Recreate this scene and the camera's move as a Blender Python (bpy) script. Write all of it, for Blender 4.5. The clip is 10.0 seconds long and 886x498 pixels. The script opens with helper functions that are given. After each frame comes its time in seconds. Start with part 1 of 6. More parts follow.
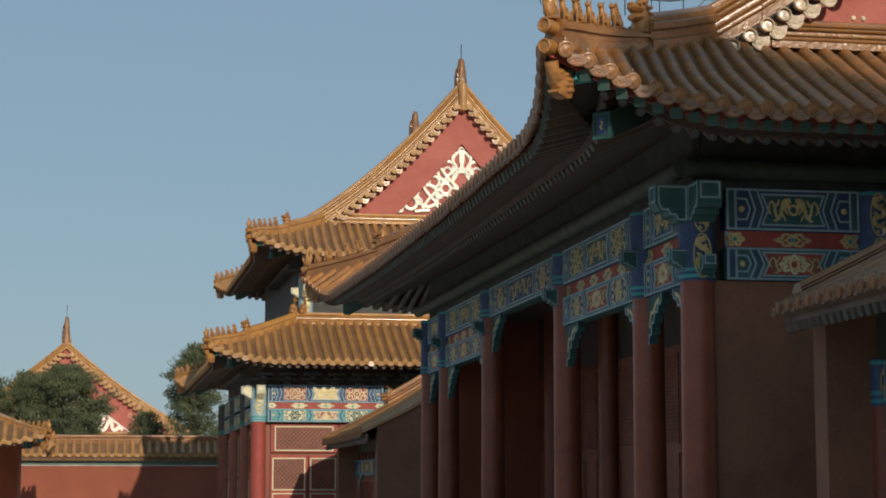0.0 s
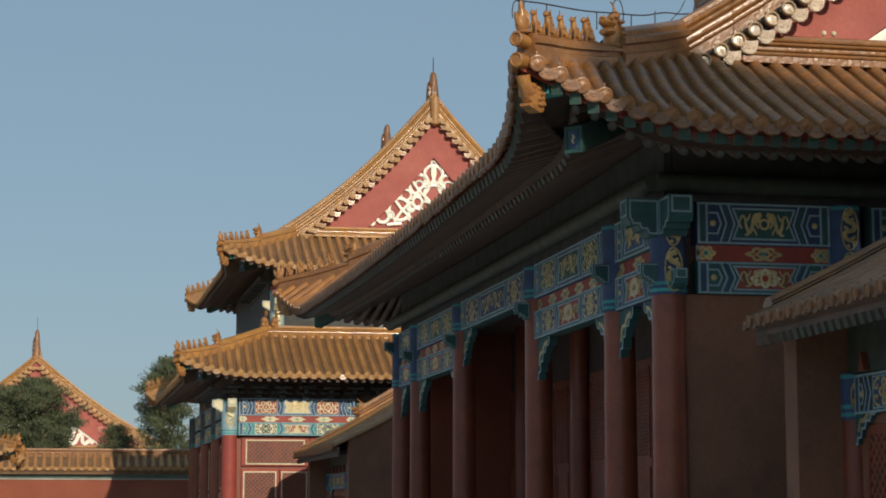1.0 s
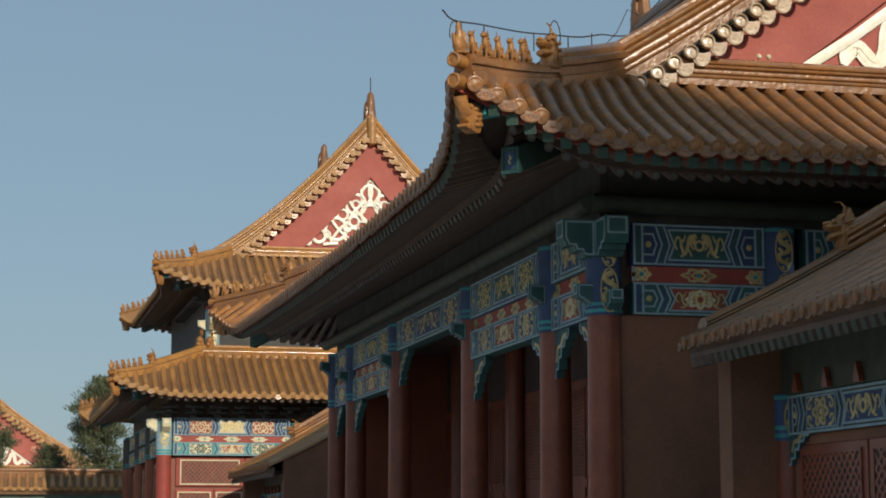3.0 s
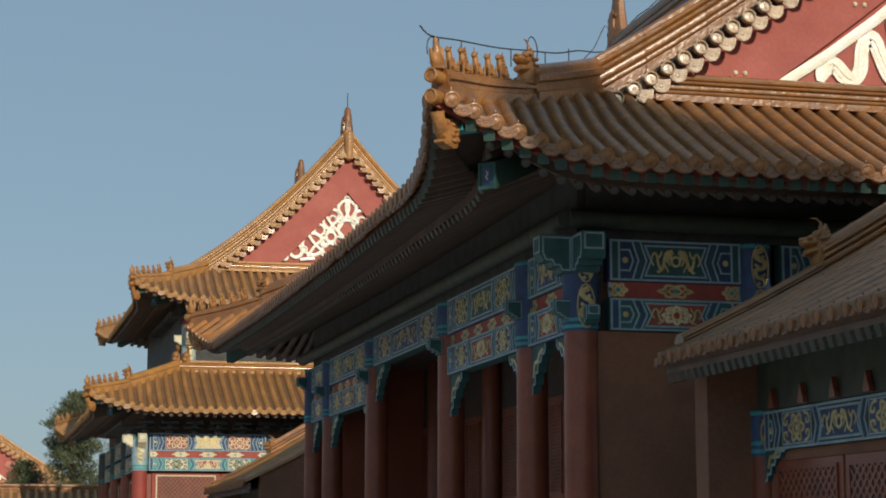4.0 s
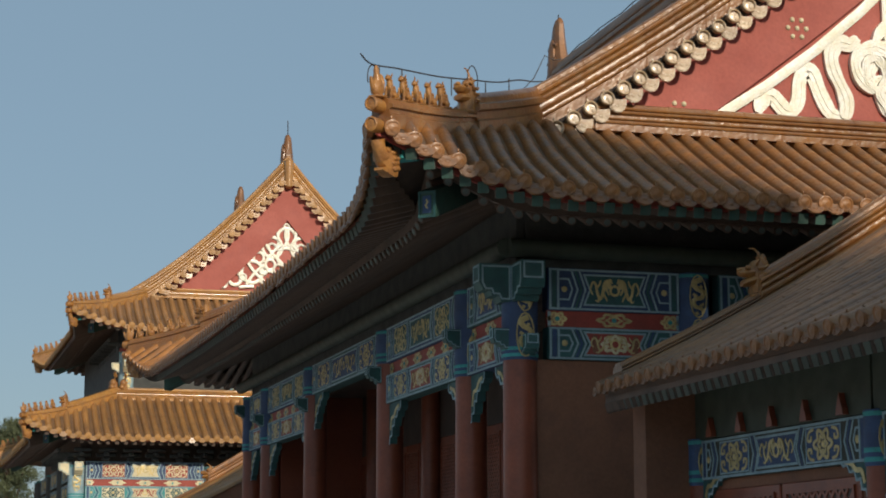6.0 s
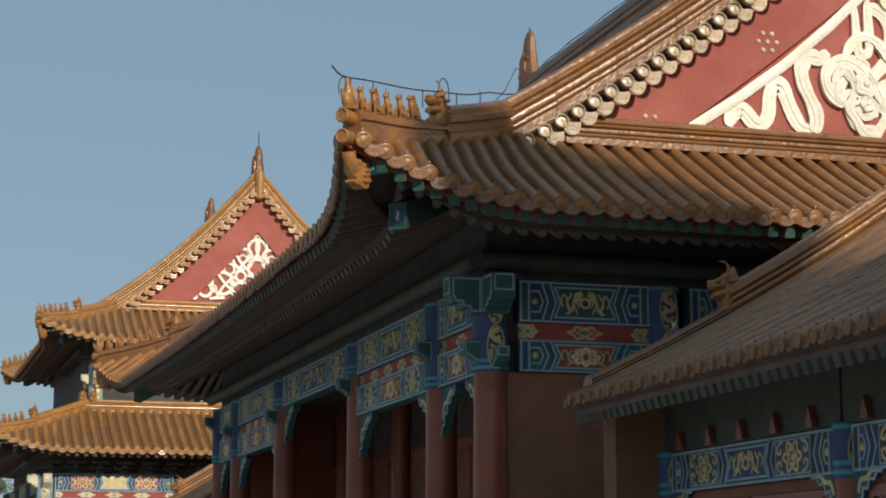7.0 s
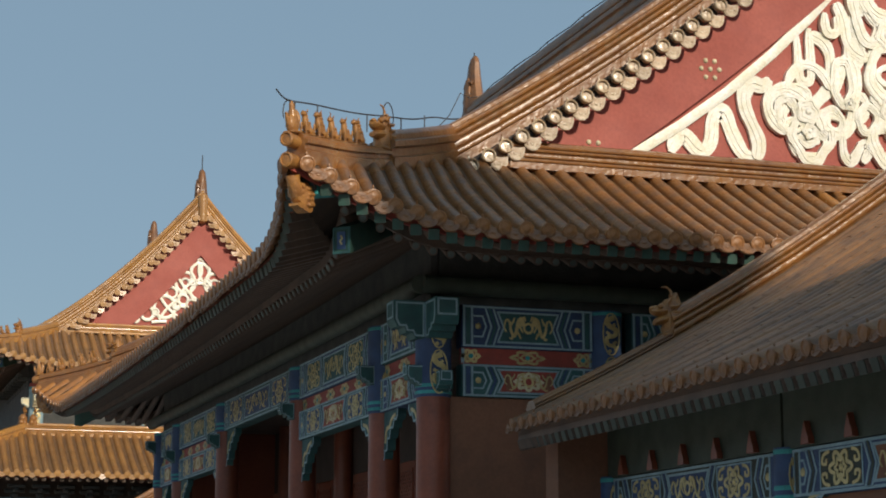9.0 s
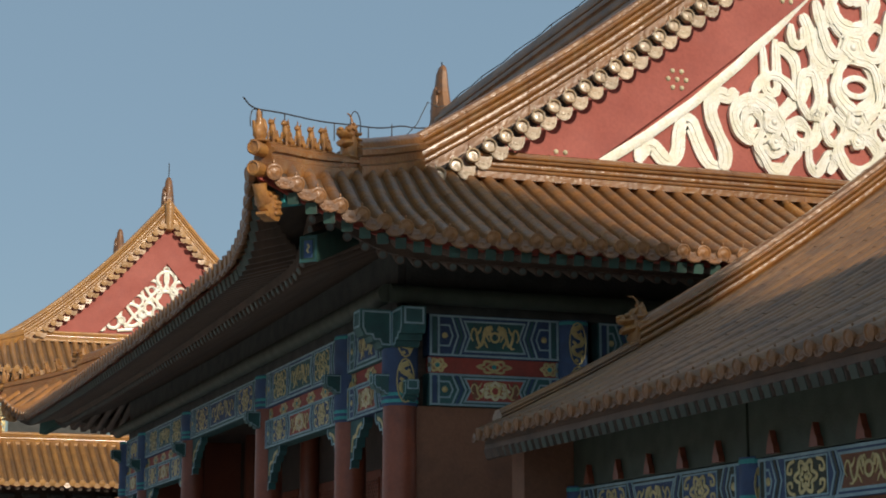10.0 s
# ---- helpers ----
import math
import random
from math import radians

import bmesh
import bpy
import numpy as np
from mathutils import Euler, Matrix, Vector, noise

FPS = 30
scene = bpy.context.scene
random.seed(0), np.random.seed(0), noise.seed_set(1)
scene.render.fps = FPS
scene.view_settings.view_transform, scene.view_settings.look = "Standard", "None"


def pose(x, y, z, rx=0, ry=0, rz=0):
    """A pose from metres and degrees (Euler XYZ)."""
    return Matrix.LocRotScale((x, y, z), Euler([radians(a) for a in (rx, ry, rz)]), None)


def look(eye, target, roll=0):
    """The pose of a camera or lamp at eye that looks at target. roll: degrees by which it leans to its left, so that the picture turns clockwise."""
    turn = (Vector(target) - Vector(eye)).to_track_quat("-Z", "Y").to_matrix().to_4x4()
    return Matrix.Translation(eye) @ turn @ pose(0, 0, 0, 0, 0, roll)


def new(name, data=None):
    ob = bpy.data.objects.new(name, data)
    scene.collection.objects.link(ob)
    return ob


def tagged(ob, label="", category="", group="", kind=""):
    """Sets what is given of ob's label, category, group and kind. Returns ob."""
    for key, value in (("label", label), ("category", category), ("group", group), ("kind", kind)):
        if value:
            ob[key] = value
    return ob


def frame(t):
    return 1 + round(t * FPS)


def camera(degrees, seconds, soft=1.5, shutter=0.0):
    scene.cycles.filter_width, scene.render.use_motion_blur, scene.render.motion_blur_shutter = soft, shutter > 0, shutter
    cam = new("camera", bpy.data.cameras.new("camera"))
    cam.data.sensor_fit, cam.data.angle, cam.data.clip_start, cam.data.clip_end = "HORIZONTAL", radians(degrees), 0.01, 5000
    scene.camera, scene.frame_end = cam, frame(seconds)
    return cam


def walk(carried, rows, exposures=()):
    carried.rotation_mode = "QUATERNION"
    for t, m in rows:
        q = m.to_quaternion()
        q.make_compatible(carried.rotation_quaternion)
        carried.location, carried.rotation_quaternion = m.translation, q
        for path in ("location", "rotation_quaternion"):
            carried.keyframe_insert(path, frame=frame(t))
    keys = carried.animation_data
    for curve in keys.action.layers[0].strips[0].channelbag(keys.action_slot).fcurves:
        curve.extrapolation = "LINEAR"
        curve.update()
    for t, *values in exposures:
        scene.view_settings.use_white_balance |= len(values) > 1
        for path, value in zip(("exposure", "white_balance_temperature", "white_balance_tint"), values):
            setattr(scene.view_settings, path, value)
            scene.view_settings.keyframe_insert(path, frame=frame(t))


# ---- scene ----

# ---- camera: turns on a level head, where it stands ----
cam = camera(25.68, 10.0, soft=1.9)
EYE = (0.0, 0.0, 1.6)
TURNS = [
    (0.0, -10.461, 7.260), (0.5, -10.874, 7.445), (1.0, -11.302, 7.657), (1.5, -11.670, 7.864),
    (2.0, -12.107, 7.976), (2.5, -12.716, 8.077), (4.0, -13.881, 8.703), (4.5, -14.307, 8.909),
    (5.0, -14.803, 9.102), (5.5, -15.240, 9.341), (7.0, -16.556, 9.897), (7.5, -16.946, 10.126),
    (8.0, -17.354, 10.310), (8.5, -17.740, 10.487), (9.0, -18.246, 10.617), (9.5, -18.779, 10.740),
    (10.0, -19.237, 10.883),
]
walk(cam, [(t, pose(*EYE, 90 + pitch, 0, yaw)) for t, yaw, pitch in TURNS])

# ---- light ----
SUN_TO = Vector((0.18, -1.0, 0.45)).normalized()
world = bpy.data.worlds.new("sky")
scene.world = world
world.use_nodes = True
wn = world.node_tree.nodes
sky = wn.new("ShaderNodeTexSky")
sky.sky_type = "NISHITA"
sky.sun_disc = False
sky.sun_elevation = math.asin(SUN_TO.z)
sky.sun_rotation = math.atan2(SUN_TO.x, SUN_TO.y)
sky.air_density, sky.dust_density, sky.ozone_density = 1.0, 0.8, 1.4
wn["Background"].inputs[1].default_value = 0.09
haze = wn.new("ShaderNodeMix")
haze.data_type = "RGBA"
haze.inputs[0].default_value = 0.74
haze.inputs[7].default_value = (2.66, 3.92, 4.98, 1)
world.node_tree.links.new(sky.outputs[0], haze.inputs[6])
world.node_tree.links.new(haze.outputs[2], wn["Background"].inputs[0])
sun = new("sun", bpy.data.lights.new("sun", "SUN"))
sun.data.energy, sun.data.angle, sun.data.color = 3.3, radians(0.55), (1.0, 0.855, 0.685)
sun.matrix_world = look(SUN_TO * 100, (0, 0, 0))
scene.view_settings.exposure = 0.0


# ---- materials ----
def material(name, base, second=None, rough=0.5, metal=0.0, scale=3.0, fine=40.0, bump=0.1, vary=0.0, coat=0.0, dirt=0.0, dirt_colour=(0.05, 0.04, 0.03), island=False):
    """Paint, tile, wood or stone: two tones at a broad scale, fine grain, grime patches (with painted haze on the
    hall's tiles), relief.
    """
    m = bpy.data.materials.new(name)
    m.use_nodes = True
    n, l = m.node_tree.nodes, m.node_tree.links
    b = n["Principled BSDF"]
    co = n.new("ShaderNodeTexCoord")
    big = n.new("ShaderNodeTexNoise")
    big.inputs["Scale"].default_value, big.inputs["Detail"].default_value = scale, 5
    l.new(co.outputs["Object"], big.inputs["Vector"])
    small = n.new("ShaderNodeTexNoise")
    small.inputs["Scale"].default_value, small.inputs["Detail"].default_value = fine, 3
    l.new(co.outputs["Object"], small.inputs["Vector"])
    ramp = n.new("ShaderNodeMapRange")
    ramp.inputs[1].default_value, ramp.inputs[2].default_value = 0.35, 0.68
    l.new(big.outputs[0], ramp.inputs[0])
    mix = n.new("ShaderNodeMix")
    mix.data_type = "RGBA"
    l.new(ramp.outputs[0], mix.inputs[0])
    mix.inputs[6].default_value = (*base, 1)
    mix.inputs[7].default_value = (*(second or [c * 0.7 for c in base]), 1)
    colour = mix.outputs[2]
    hsv = n.new("ShaderNodeHueSaturation")
    l.new(colour, hsv.inputs["Color"])
    value = n.new("ShaderNodeMapRange")
    value.inputs[3].default_value, value.inputs[4].default_value = 0.8, 1.2
    l.new(small.outputs[0], value.inputs[0])
    out_value = value.outputs[0]
    if vary:
        pick = n.new("ShaderNodeNewGeometry") if island else n.new("ShaderNodeObjectInfo")
        span = n.new("ShaderNodeMapRange")
        span.inputs[3].default_value, span.inputs[4].default_value = 1 - vary, 1 + vary
        l.new(pick.outputs["Random Per Island" if island else "Random"], span.inputs[0])
        mul = n.new("ShaderNodeMath")
        mul.operation = "MULTIPLY"
        l.new(value.outputs[0], mul.inputs[0])
        l.new(span.outputs[0], mul.inputs[1])
        out_value = mul.outputs[0]
    l.new(out_value, hsv.inputs["Value"])
    colour = hsv.outputs[0]
    if dirt:
        grime = n.new("ShaderNodeTexNoise")
        grime.inputs["Scale"].default_value, grime.inputs["Detail"].default_value = scale * 2.7, 8
        l.new(co.outputs["Object"], grime.inputs["Vector"])
        g = n.new("ShaderNodeMapRange")
        g.inputs[1].default_value, g.inputs[2].default_value, g.inputs[4].default_value = 0.5, 0.72, dirt
        l.new(grime.outputs[0], g.inputs[0])
        mix2 = n.new("ShaderNodeMix")
        mix2.data_type = "RGBA"
        l.new(g.outputs[0], mix2.inputs[0])
        l.new(colour, mix2.inputs[6])
        mix2.inputs[7].default_value = (*dirt_colour, 1)
        colour = mix2.outputs[2]
    l.new(colour, b.inputs["Base Color"])
    r = n.new("ShaderNodeMapRange")
    r.inputs[3].default_value, r.inputs[4].default_value = max(rough - 0.12, 0.05), min(rough + 0.15, 1)
    l.new(big.outputs[0], r.inputs[0])
    l.new(r.outputs[0], b.inputs["Roughness"])
    b.inputs["Metallic"].default_value = metal
    b.inputs["Coat Weight"].default_value = coat
    b.inputs["Coat Roughness"].default_value = 0.15
    bm = n.new("ShaderNodeBump")
    bm.inputs["Strength"].default_value, bm.inputs["Distance"].default_value = bump, 0.02
    l.new(small.outputs[0], bm.inputs["Height"])
    l.new(bm.outputs[0], b.inputs["Normal"])
    return m


# Grey in TILE's and TILE_BROWN's grime also paints haze over their shaded parts.
TILE = material("glazed_tile", (0.34, 0.150, 0.043), (0.21, 0.100, 0.042), 0.38, 0, 2.6, 30, 0.5, 0.11, 0.15, 0.75, (0.135, 0.098, 0.076))
TILE_FAR = material("yellow_glazed_tile", (0.42, 0.22, 0.06), (0.30, 0.155, 0.05), 0.50, 0, 2.0, 26, 0.3, 0.14, 0.05, 0.4, (0.16, 0.10, 0.05))
TILE_BROWN = material("brown_glazed_rows", (0.44, 0.19, 0.042), (0.29, 0.125, 0.04), 0.27, 0, 1.3, 22, 0.3, 0.10, 0.25, 0.6, (0.14, 0.10, 0.075), island=True)
TILE_ROWS = material("glazed_tile_rows", (0.40, 0.202, 0.066), (0.29, 0.145, 0.055), 0.36, 0, 1.3, 22, 0.3, 0.10, 0.2, 0.45, (0.14, 0.09, 0.05), island=True)
RIDGE = material("glazed_ridge", (0.30, 0.130, 0.033), (0.21, 0.092, 0.033), 0.30, 0, 3.4, 17, 0.5, 0.14, 0.4, 0.5, (0.30, 0.19, 0.09))
RIDGE_FAR = material("yellow_glazed_ridge", (0.47, 0.242, 0.066), (0.35, 0.175, 0.055), 0.28, 0, 2.8, 20, 0.45, 0.1, 0.5, 0.35, (0.22, 0.13, 0.06))
FIGURE = material("glazed_figure", (0.42, 0.20, 0.05), (0.28, 0.125, 0.04), 0.42, 0, 9, 50, 0.5, 0.1, 0.2, 0.4, (0.12, 0.06, 0.03))
# Pale base puts the sun's glare on the verge tiles into the colour.
GLAZE = material("glare_pale_glaze", (0.55, 0.44, 0.29), (0.38, 0.24, 0.12), 0.24, 0, 9, 40, 0.5, 0.2, 0.8, 0.5, (0.55, 0.50, 0.42))
SHADE_MORTAR = material("shade_dark_mortar", (0.055, 0.048, 0.045), (0.035, 0.032, 0.03), 0.9, 0, 6, 40, 0.4)
BED = material("tile_bed", (0.20, 0.11, 0.045), (0.12, 0.07, 0.04), 0.7, 0, 3, 30, 0.4, 0, 0, 0.6)
RED_WALL = material("red_plaster", (0.31, 0.092, 0.050), (0.25, 0.076, 0.044), 0.85, 0, 1.1, 30, 0.25, 0, 0, 0.25, (0.22, 0.07, 0.055))
GABLE_RED = material("red_boarding", (0.41, 0.105, 0.076), (0.34, 0.082, 0.060), 0.65, 0, 1.4, 26, 0.2, 0, 0, 0.3, (0.27, 0.07, 0.06))
AGED_RED = material("aged_red_plaster", (0.27, 0.125, 0.072), (0.20, 0.098, 0.060), 0.85, 0, 0.9, 30, 0.25, 0, 0, 0.4, (0.11, 0.06, 0.05))
# Near-black neutral paint: shade under the eaves is put into this colour.
SHADE_GREY = material("shade_dark_paint", (0.08, 0.085, 0.08), (0.055, 0.06, 0.06), 0.75, 0, 4, 30, 0.3, 0.1, 0, 0.3, (0.04, 0.04, 0.04))
RED_WOOD = material("red_lacquered_wood", (0.27, 0.074, 0.038), (0.20, 0.058, 0.032), 0.42, 0, 2.0, 25, 0.15, 0.1, 0.1, 0.3, (0.10, 0.035, 0.03))
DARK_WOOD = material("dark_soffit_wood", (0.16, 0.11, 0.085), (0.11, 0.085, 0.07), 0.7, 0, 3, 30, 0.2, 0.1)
# Gold leaf kept near white, so sunlight glaring off it is already painted in.
GOLD = material("glare_pale_gold_leaf", (0.84, 0.84, 0.77), (0.77, 0.75, 0.60), 0.36, 0.05, 7, 45, 0.35, 0.06, 0.3, 0.40, (0.66, 0.58, 0.34))
GILT = material("worn_gilding", (0.66, 0.55, 0.26), (0.46, 0.38, 0.18), 0.40, 0.35, 9, 60, 0.3, 0.1)
BLUE = material("blue_paint", (0.040, 0.085, 0.195), (0.034, 0.064, 0.14), 0.6, 0, 5, 40, 0.15, 0.1, 0, 0.3, (0.05, 0.06, 0.08))
# Green taken nearly to black: the eaves' shade is part of this colour.
SHADE_GREEN = material("shade_dark_green_paint", (0.050, 0.066, 0.048), (0.038, 0.050, 0.038), 0.65, 0, 5, 40, 0.15, 0.25, 0, 0.4, (0.06, 0.06, 0.055))
# Weathered tile darkened further: shade on gallery and ridges is in the colour.
TILE_SHADED = material("weathered_shaded_tile", (0.30, 0.15, 0.058), (0.20, 0.105, 0.05), 0.42, 0, 1.3, 22, 0.35, 0.14, 0.1, 0.65, (0.09, 0.065, 0.05), island=True)
GREEN = material("green_paint", (0.035, 0.125, 0.125), (0.03, 0.09, 0.095), 0.6, 0, 5, 40, 0.15, 0.1, 0, 0.3, (0.05, 0.06, 0.06))
TEAL = material("teal_paint", (0.05, 0.36, 0.36), (0.04, 0.25, 0.26), 0.6, 0, 5, 40, 0.15, 0.1, 0, 0.2)
PALE = material("pale_line_paint", (0.33, 0.48, 0.53), (0.23, 0.36, 0.42), 0.65, 0, 6, 40, 0.1, 0.1, 0, 0.3, (0.2, 0.22, 0.22))
VERMILION = material("vermilion_paint", (0.38, 0.065, 0.045), (0.29, 0.06, 0.045), 0.6, 0, 5, 40, 0.1, 0.1, 0, 0.3, (0.16, 0.06, 0.05))
CREAM = material("cream_paint", (0.72, 0.66, 0.44), (0.60, 0.55, 0.36), 0.6, 0, 6, 40, 0.1, 0.1)
STONE = material("grey_stone", (0.54, 0.52, 0.48), (0.46, 0.44, 0.40), 0.85, 0, 0.8, 15, 0.3, 0, 0, 0.4, (0.15, 0.14, 0.12))
MARBLE = material("pale_marble", (0.55, 0.53, 0.48), (0.42, 0.40, 0.37), 0.7, 0, 1.2, 20, 0.2, 0, 0, 0.4, (0.28, 0.26, 0.23))
# Dark colour stands in for unlit rooms behind porch and lattices.
DARK = material("interior_shade_dark", (0.085, 0.06, 0.05), (0.06, 0.048, 0.042), 0.8, 0, 2, 20, 0.1)
LEAF = material("cypress_foliage", (0.075, 0.096, 0.046), (0.105, 0.122, 0.058), 0.8, 0, 1.5, 9, 0.3, 0.35, 0, 0, island=True)
BARK = material("bark", (0.13, 0.09, 0.06), (0.09, 0.065, 0.045), 0.9, 0, 3, 20, 0.6)
RAFTER_GREEN = material("green_rafter_end", (0.035, 0.10, 0.08), (0.03, 0.075, 0.062), 0.65, 0, 5, 40, 0.15, 0.25, 0, 0.4, (0.07, 0.07, 0.06))
RAFTER_DOT = material("pale_rafter_dot", (0.15, 0.19, 0.19), (0.10, 0.14, 0.14), 0.65, 0, 6, 40, 0.1, 0.3, 0, 0.4, (0.10, 0.10, 0.10))
CORNICE = material("faded_green_cornice", (0.15, 0.23, 0.19), (0.11, 0.17, 0.15), 0.8, 0, 2, 20, 0.2, 0.1, 0, 0.5, (0.13, 0.10, 0.08))
DRAGON = material("brown_ridge_glaze", (0.28, 0.125, 0.042), (0.18, 0.085, 0.04), 0.5, 0, 3.4, 17, 0.5, 0.14, 0.1, 0.5, (0.10, 0.07, 0.05))
WIRE = material("dark_cable", (0.03, 0.03, 0.032), (0.05, 0.045, 0.04), 0.6, 0, 8, 40, 0.1)


# ---- mesh tools ----
class Geo:
    """Gathers points and faces for one mesh."""

    def __init__(self):
        self.v, self.f = [], []

    def add(self, verts, faces):
        k = len(self.v)
        self.v.extend([tuple(p) for p in verts])
        self.f.extend([tuple(i + k for i in q) for q in faces])
        return self

    def box(self, lo, hi, m=None, c=0.0):
        """A box from corner to corner; c: chamfer of its edges."""
        lo, hi = Vector(lo), Vector(hi)
        c = min(c, 0.45 * min(hi - lo))
        if c <= 0:
            p = [Vector((x, y, z)) for x in (lo.x, hi.x) for y in (lo.y, hi.y) for z in (lo.z, hi.z)]
            q = [(0, 1, 3, 2), (4, 6, 7, 5), (0, 4, 5, 1), (2, 3, 7, 6), (0, 2, 6, 4), (1, 5, 7, 3)]
        else:
            rings = []
            for z, s in ((lo.z, c), (lo.z + c, 0), (hi.z - c, 0), (hi.z, c)):
                rings.append([Vector((x, y, z)) for x, y in ((lo.x + s + c, lo.y + s), (hi.x - s - c, lo.y + s), (hi.x - s, lo.y + s + c), (hi.x - s, hi.y - s - c), (hi.x - s - c, hi.y - s), (lo.x + s + c, hi.y - s), (lo.x + s, hi.y - s - c), (lo.x + s, lo.y + s + c))])
            return self.loft(rings, m)
        return self.add([m @ x for x in p] if m else p, q)

    def loft(self, rings, m=None, closed=True, caps=True):
        """Joins rings of equally many points."""
        k, n = len(rings[0]), len(rings)
        p = [Vector(x) for r in rings for x in r]
        q = [(i * k + j, i * k + (j + 1) % k, (i + 1) * k + (j + 1) % k, (i + 1) * k + j) for i in range(n - 1) for j in range(k if closed else k - 1)]
        if caps and closed:
            q += [tuple(reversed(range(k))), tuple((n - 1) * k + j for j in range(k))]
        return self.add([m @ x for x in p] if m else p, q)

    def lathe(self, profile, m=None, n=14):
        """Turns (radius, height) pairs round z."""
        return self.loft([[(r * math.cos(2 * math.pi * j / n), r * math.sin(2 * math.pi * j / n), h) for j in range(n)] for r, h in profile], m)

    def ball(self, at, size, m=None, n=8, rows=5):
        x, y, z = at
        prof = [(math.sin(math.pi * (i + 0.25) / (rows + 0.5)), -math.cos(math.pi * (i + 0.25) / (rows + 0.5))) for i in range(rows + 1)]
        return self.loft([[(x + size[0] * r * math.cos(2 * math.pi * j / n), y + size[1] * r * math.sin(2 * math.pi * j / n), z + size[2] * h) for j in range(n)] for r, h in prof], m)

    def plate(self, outline, depth, m=None):
        """A flat outline in local x, y, with thickness along local z."""
        return self.loft([[(x, y, 0) for x, y in outline], [(x, y, depth) for x, y in outline]], m)

    def strip(self, pts, width, depth, m=None, closed=False, crest=0.0):
        """A raised band along a line in local x, y."""
        pts = [Vector(p) for p in pts]
        n = len(pts)
        rings = []
        for i, p in enumerate(pts):
            a = pts[i - 1] if (i or closed) else p
            b = pts[(i + 1) % n] if (i < n - 1 or closed) else p
            d1 = (p - a).normalized() if (p - a).length > 1e-9 else (b - p).normalized()
            d2 = (b - p).normalized() if (b - p).length > 1e-9 else d1
            t = (d1 + d2)
            t = t.normalized() if t.length > 0.2 else d2
            w = 0.5 * (width(i / max(n - 1, 1)) if callable(width) else width) / max(0.5, t.dot(d2))
            s = Vector((-t.y, t.x)) * w
            r = [(p.x + s.x, p.y + s.y, 0), (p.x + s.x, p.y + s.y, depth)]
            if crest:
                r.append((p.x, p.y, depth + crest))
            rings.append(r + [(p.x - s.x, p.y - s.y, depth), (p.x - s.x, p.y - s.y, 0)])
        if closed:
            rings.append(rings[0])
        return self.loft(rings, m, caps=not closed)

    def tube(self, pts, radius, n=6):
        """A round rod along points in space."""
        pts = [Vector(p) for p in pts]
        rings = []
        for i, p in enumerate(pts):
            t = (pts[min(i + 1, len(pts) - 1)] - pts[max(i - 1, 0)]).normalized()
            a = t.cross(Vector((0, 0, 1)) if abs(t.z) < 0.95 else Vector((1, 0, 0))).normalized()
            b = a.cross(t)
            r = radius(i / max(len(pts) - 1, 1)) if callable(radius) else radius
            rings.append([p + r * (a * math.cos(2 * math.pi * j / n) + b * math.sin(2 * math.pi * j / n)) for j in range(n)])
        return self.loft(rings)

    def mesh(self, name, mat, smooth=0.0):
        me = bpy.data.meshes.new(name)
        me.from_pydata(self.v, [], self.f)
        bm = bmesh.new()
        bm.from_mesh(me)
        bmesh.ops.recalc_face_normals(bm, faces=bm.faces) if len(self.f) < 60000 else None
        bm.to_mesh(me)
        bm.free()
        me.materials.append(mat)
        if smooth:
            me.shade_smooth()
            me.set_sharp_from_angle(angle=radians(smooth))
        return me


def thing(name, at, label, category, group="", kind=""):
    e = new(name)
    e.empty_display_size = 0.3
    e.matrix_basis = Matrix.Translation(at)
    e["base"] = list(at)
    return tagged(e, label, category, group, kind)


def hang(ob, parent):
    ob.parent = parent
    ob.matrix_parent_inverse = parent.matrix_basis.inverted()
    return ob


def part(name, geo, mat, parent, label="", smooth=0.0, kind=""):
    """Links gathered geometry as one mesh under a thing or part."""
    ob = new(name, geo.mesh(name, mat, smooth) if isinstance(geo, Geo) else geo)
    hang(ob, parent)
    return tagged(ob, label, kind=kind)


def piece(name, me, m, parent):
    """One of many alike pieces, on a shared mesh."""
    ob = new(name, me)
    hang(ob, parent)
    ob.matrix_basis = m
    return ob


def frame_of(x, y, z, at):
    """A matrix from three axes and a place."""
    m = Matrix((x, y, z)).transposed().to_4x4()
    m.translation = at
    return m


def smooth_line(pts, n=8):
    """A flowing line through a few points (Catmull-Rom)."""
    p = [Vector(q) for q in pts]
    p = [2 * p[0] - p[1]] + p + [2 * p[-1] - p[-2]]
    out = []
    for i in range(1, len(p) - 2):
        for k in range(n):
            t = k / n
            out.append(0.5 * ((2 * p[i]) + (p[i + 1] - p[i - 1]) * t + (2 * p[i - 1] - 5 * p[i] + 4 * p[i + 1] - p[i + 2]) * t * t + (3 * p[i] - p[i - 1] - 3 * p[i + 1] + p[i + 2]) * t ** 3))
    return out + [p[-2]]


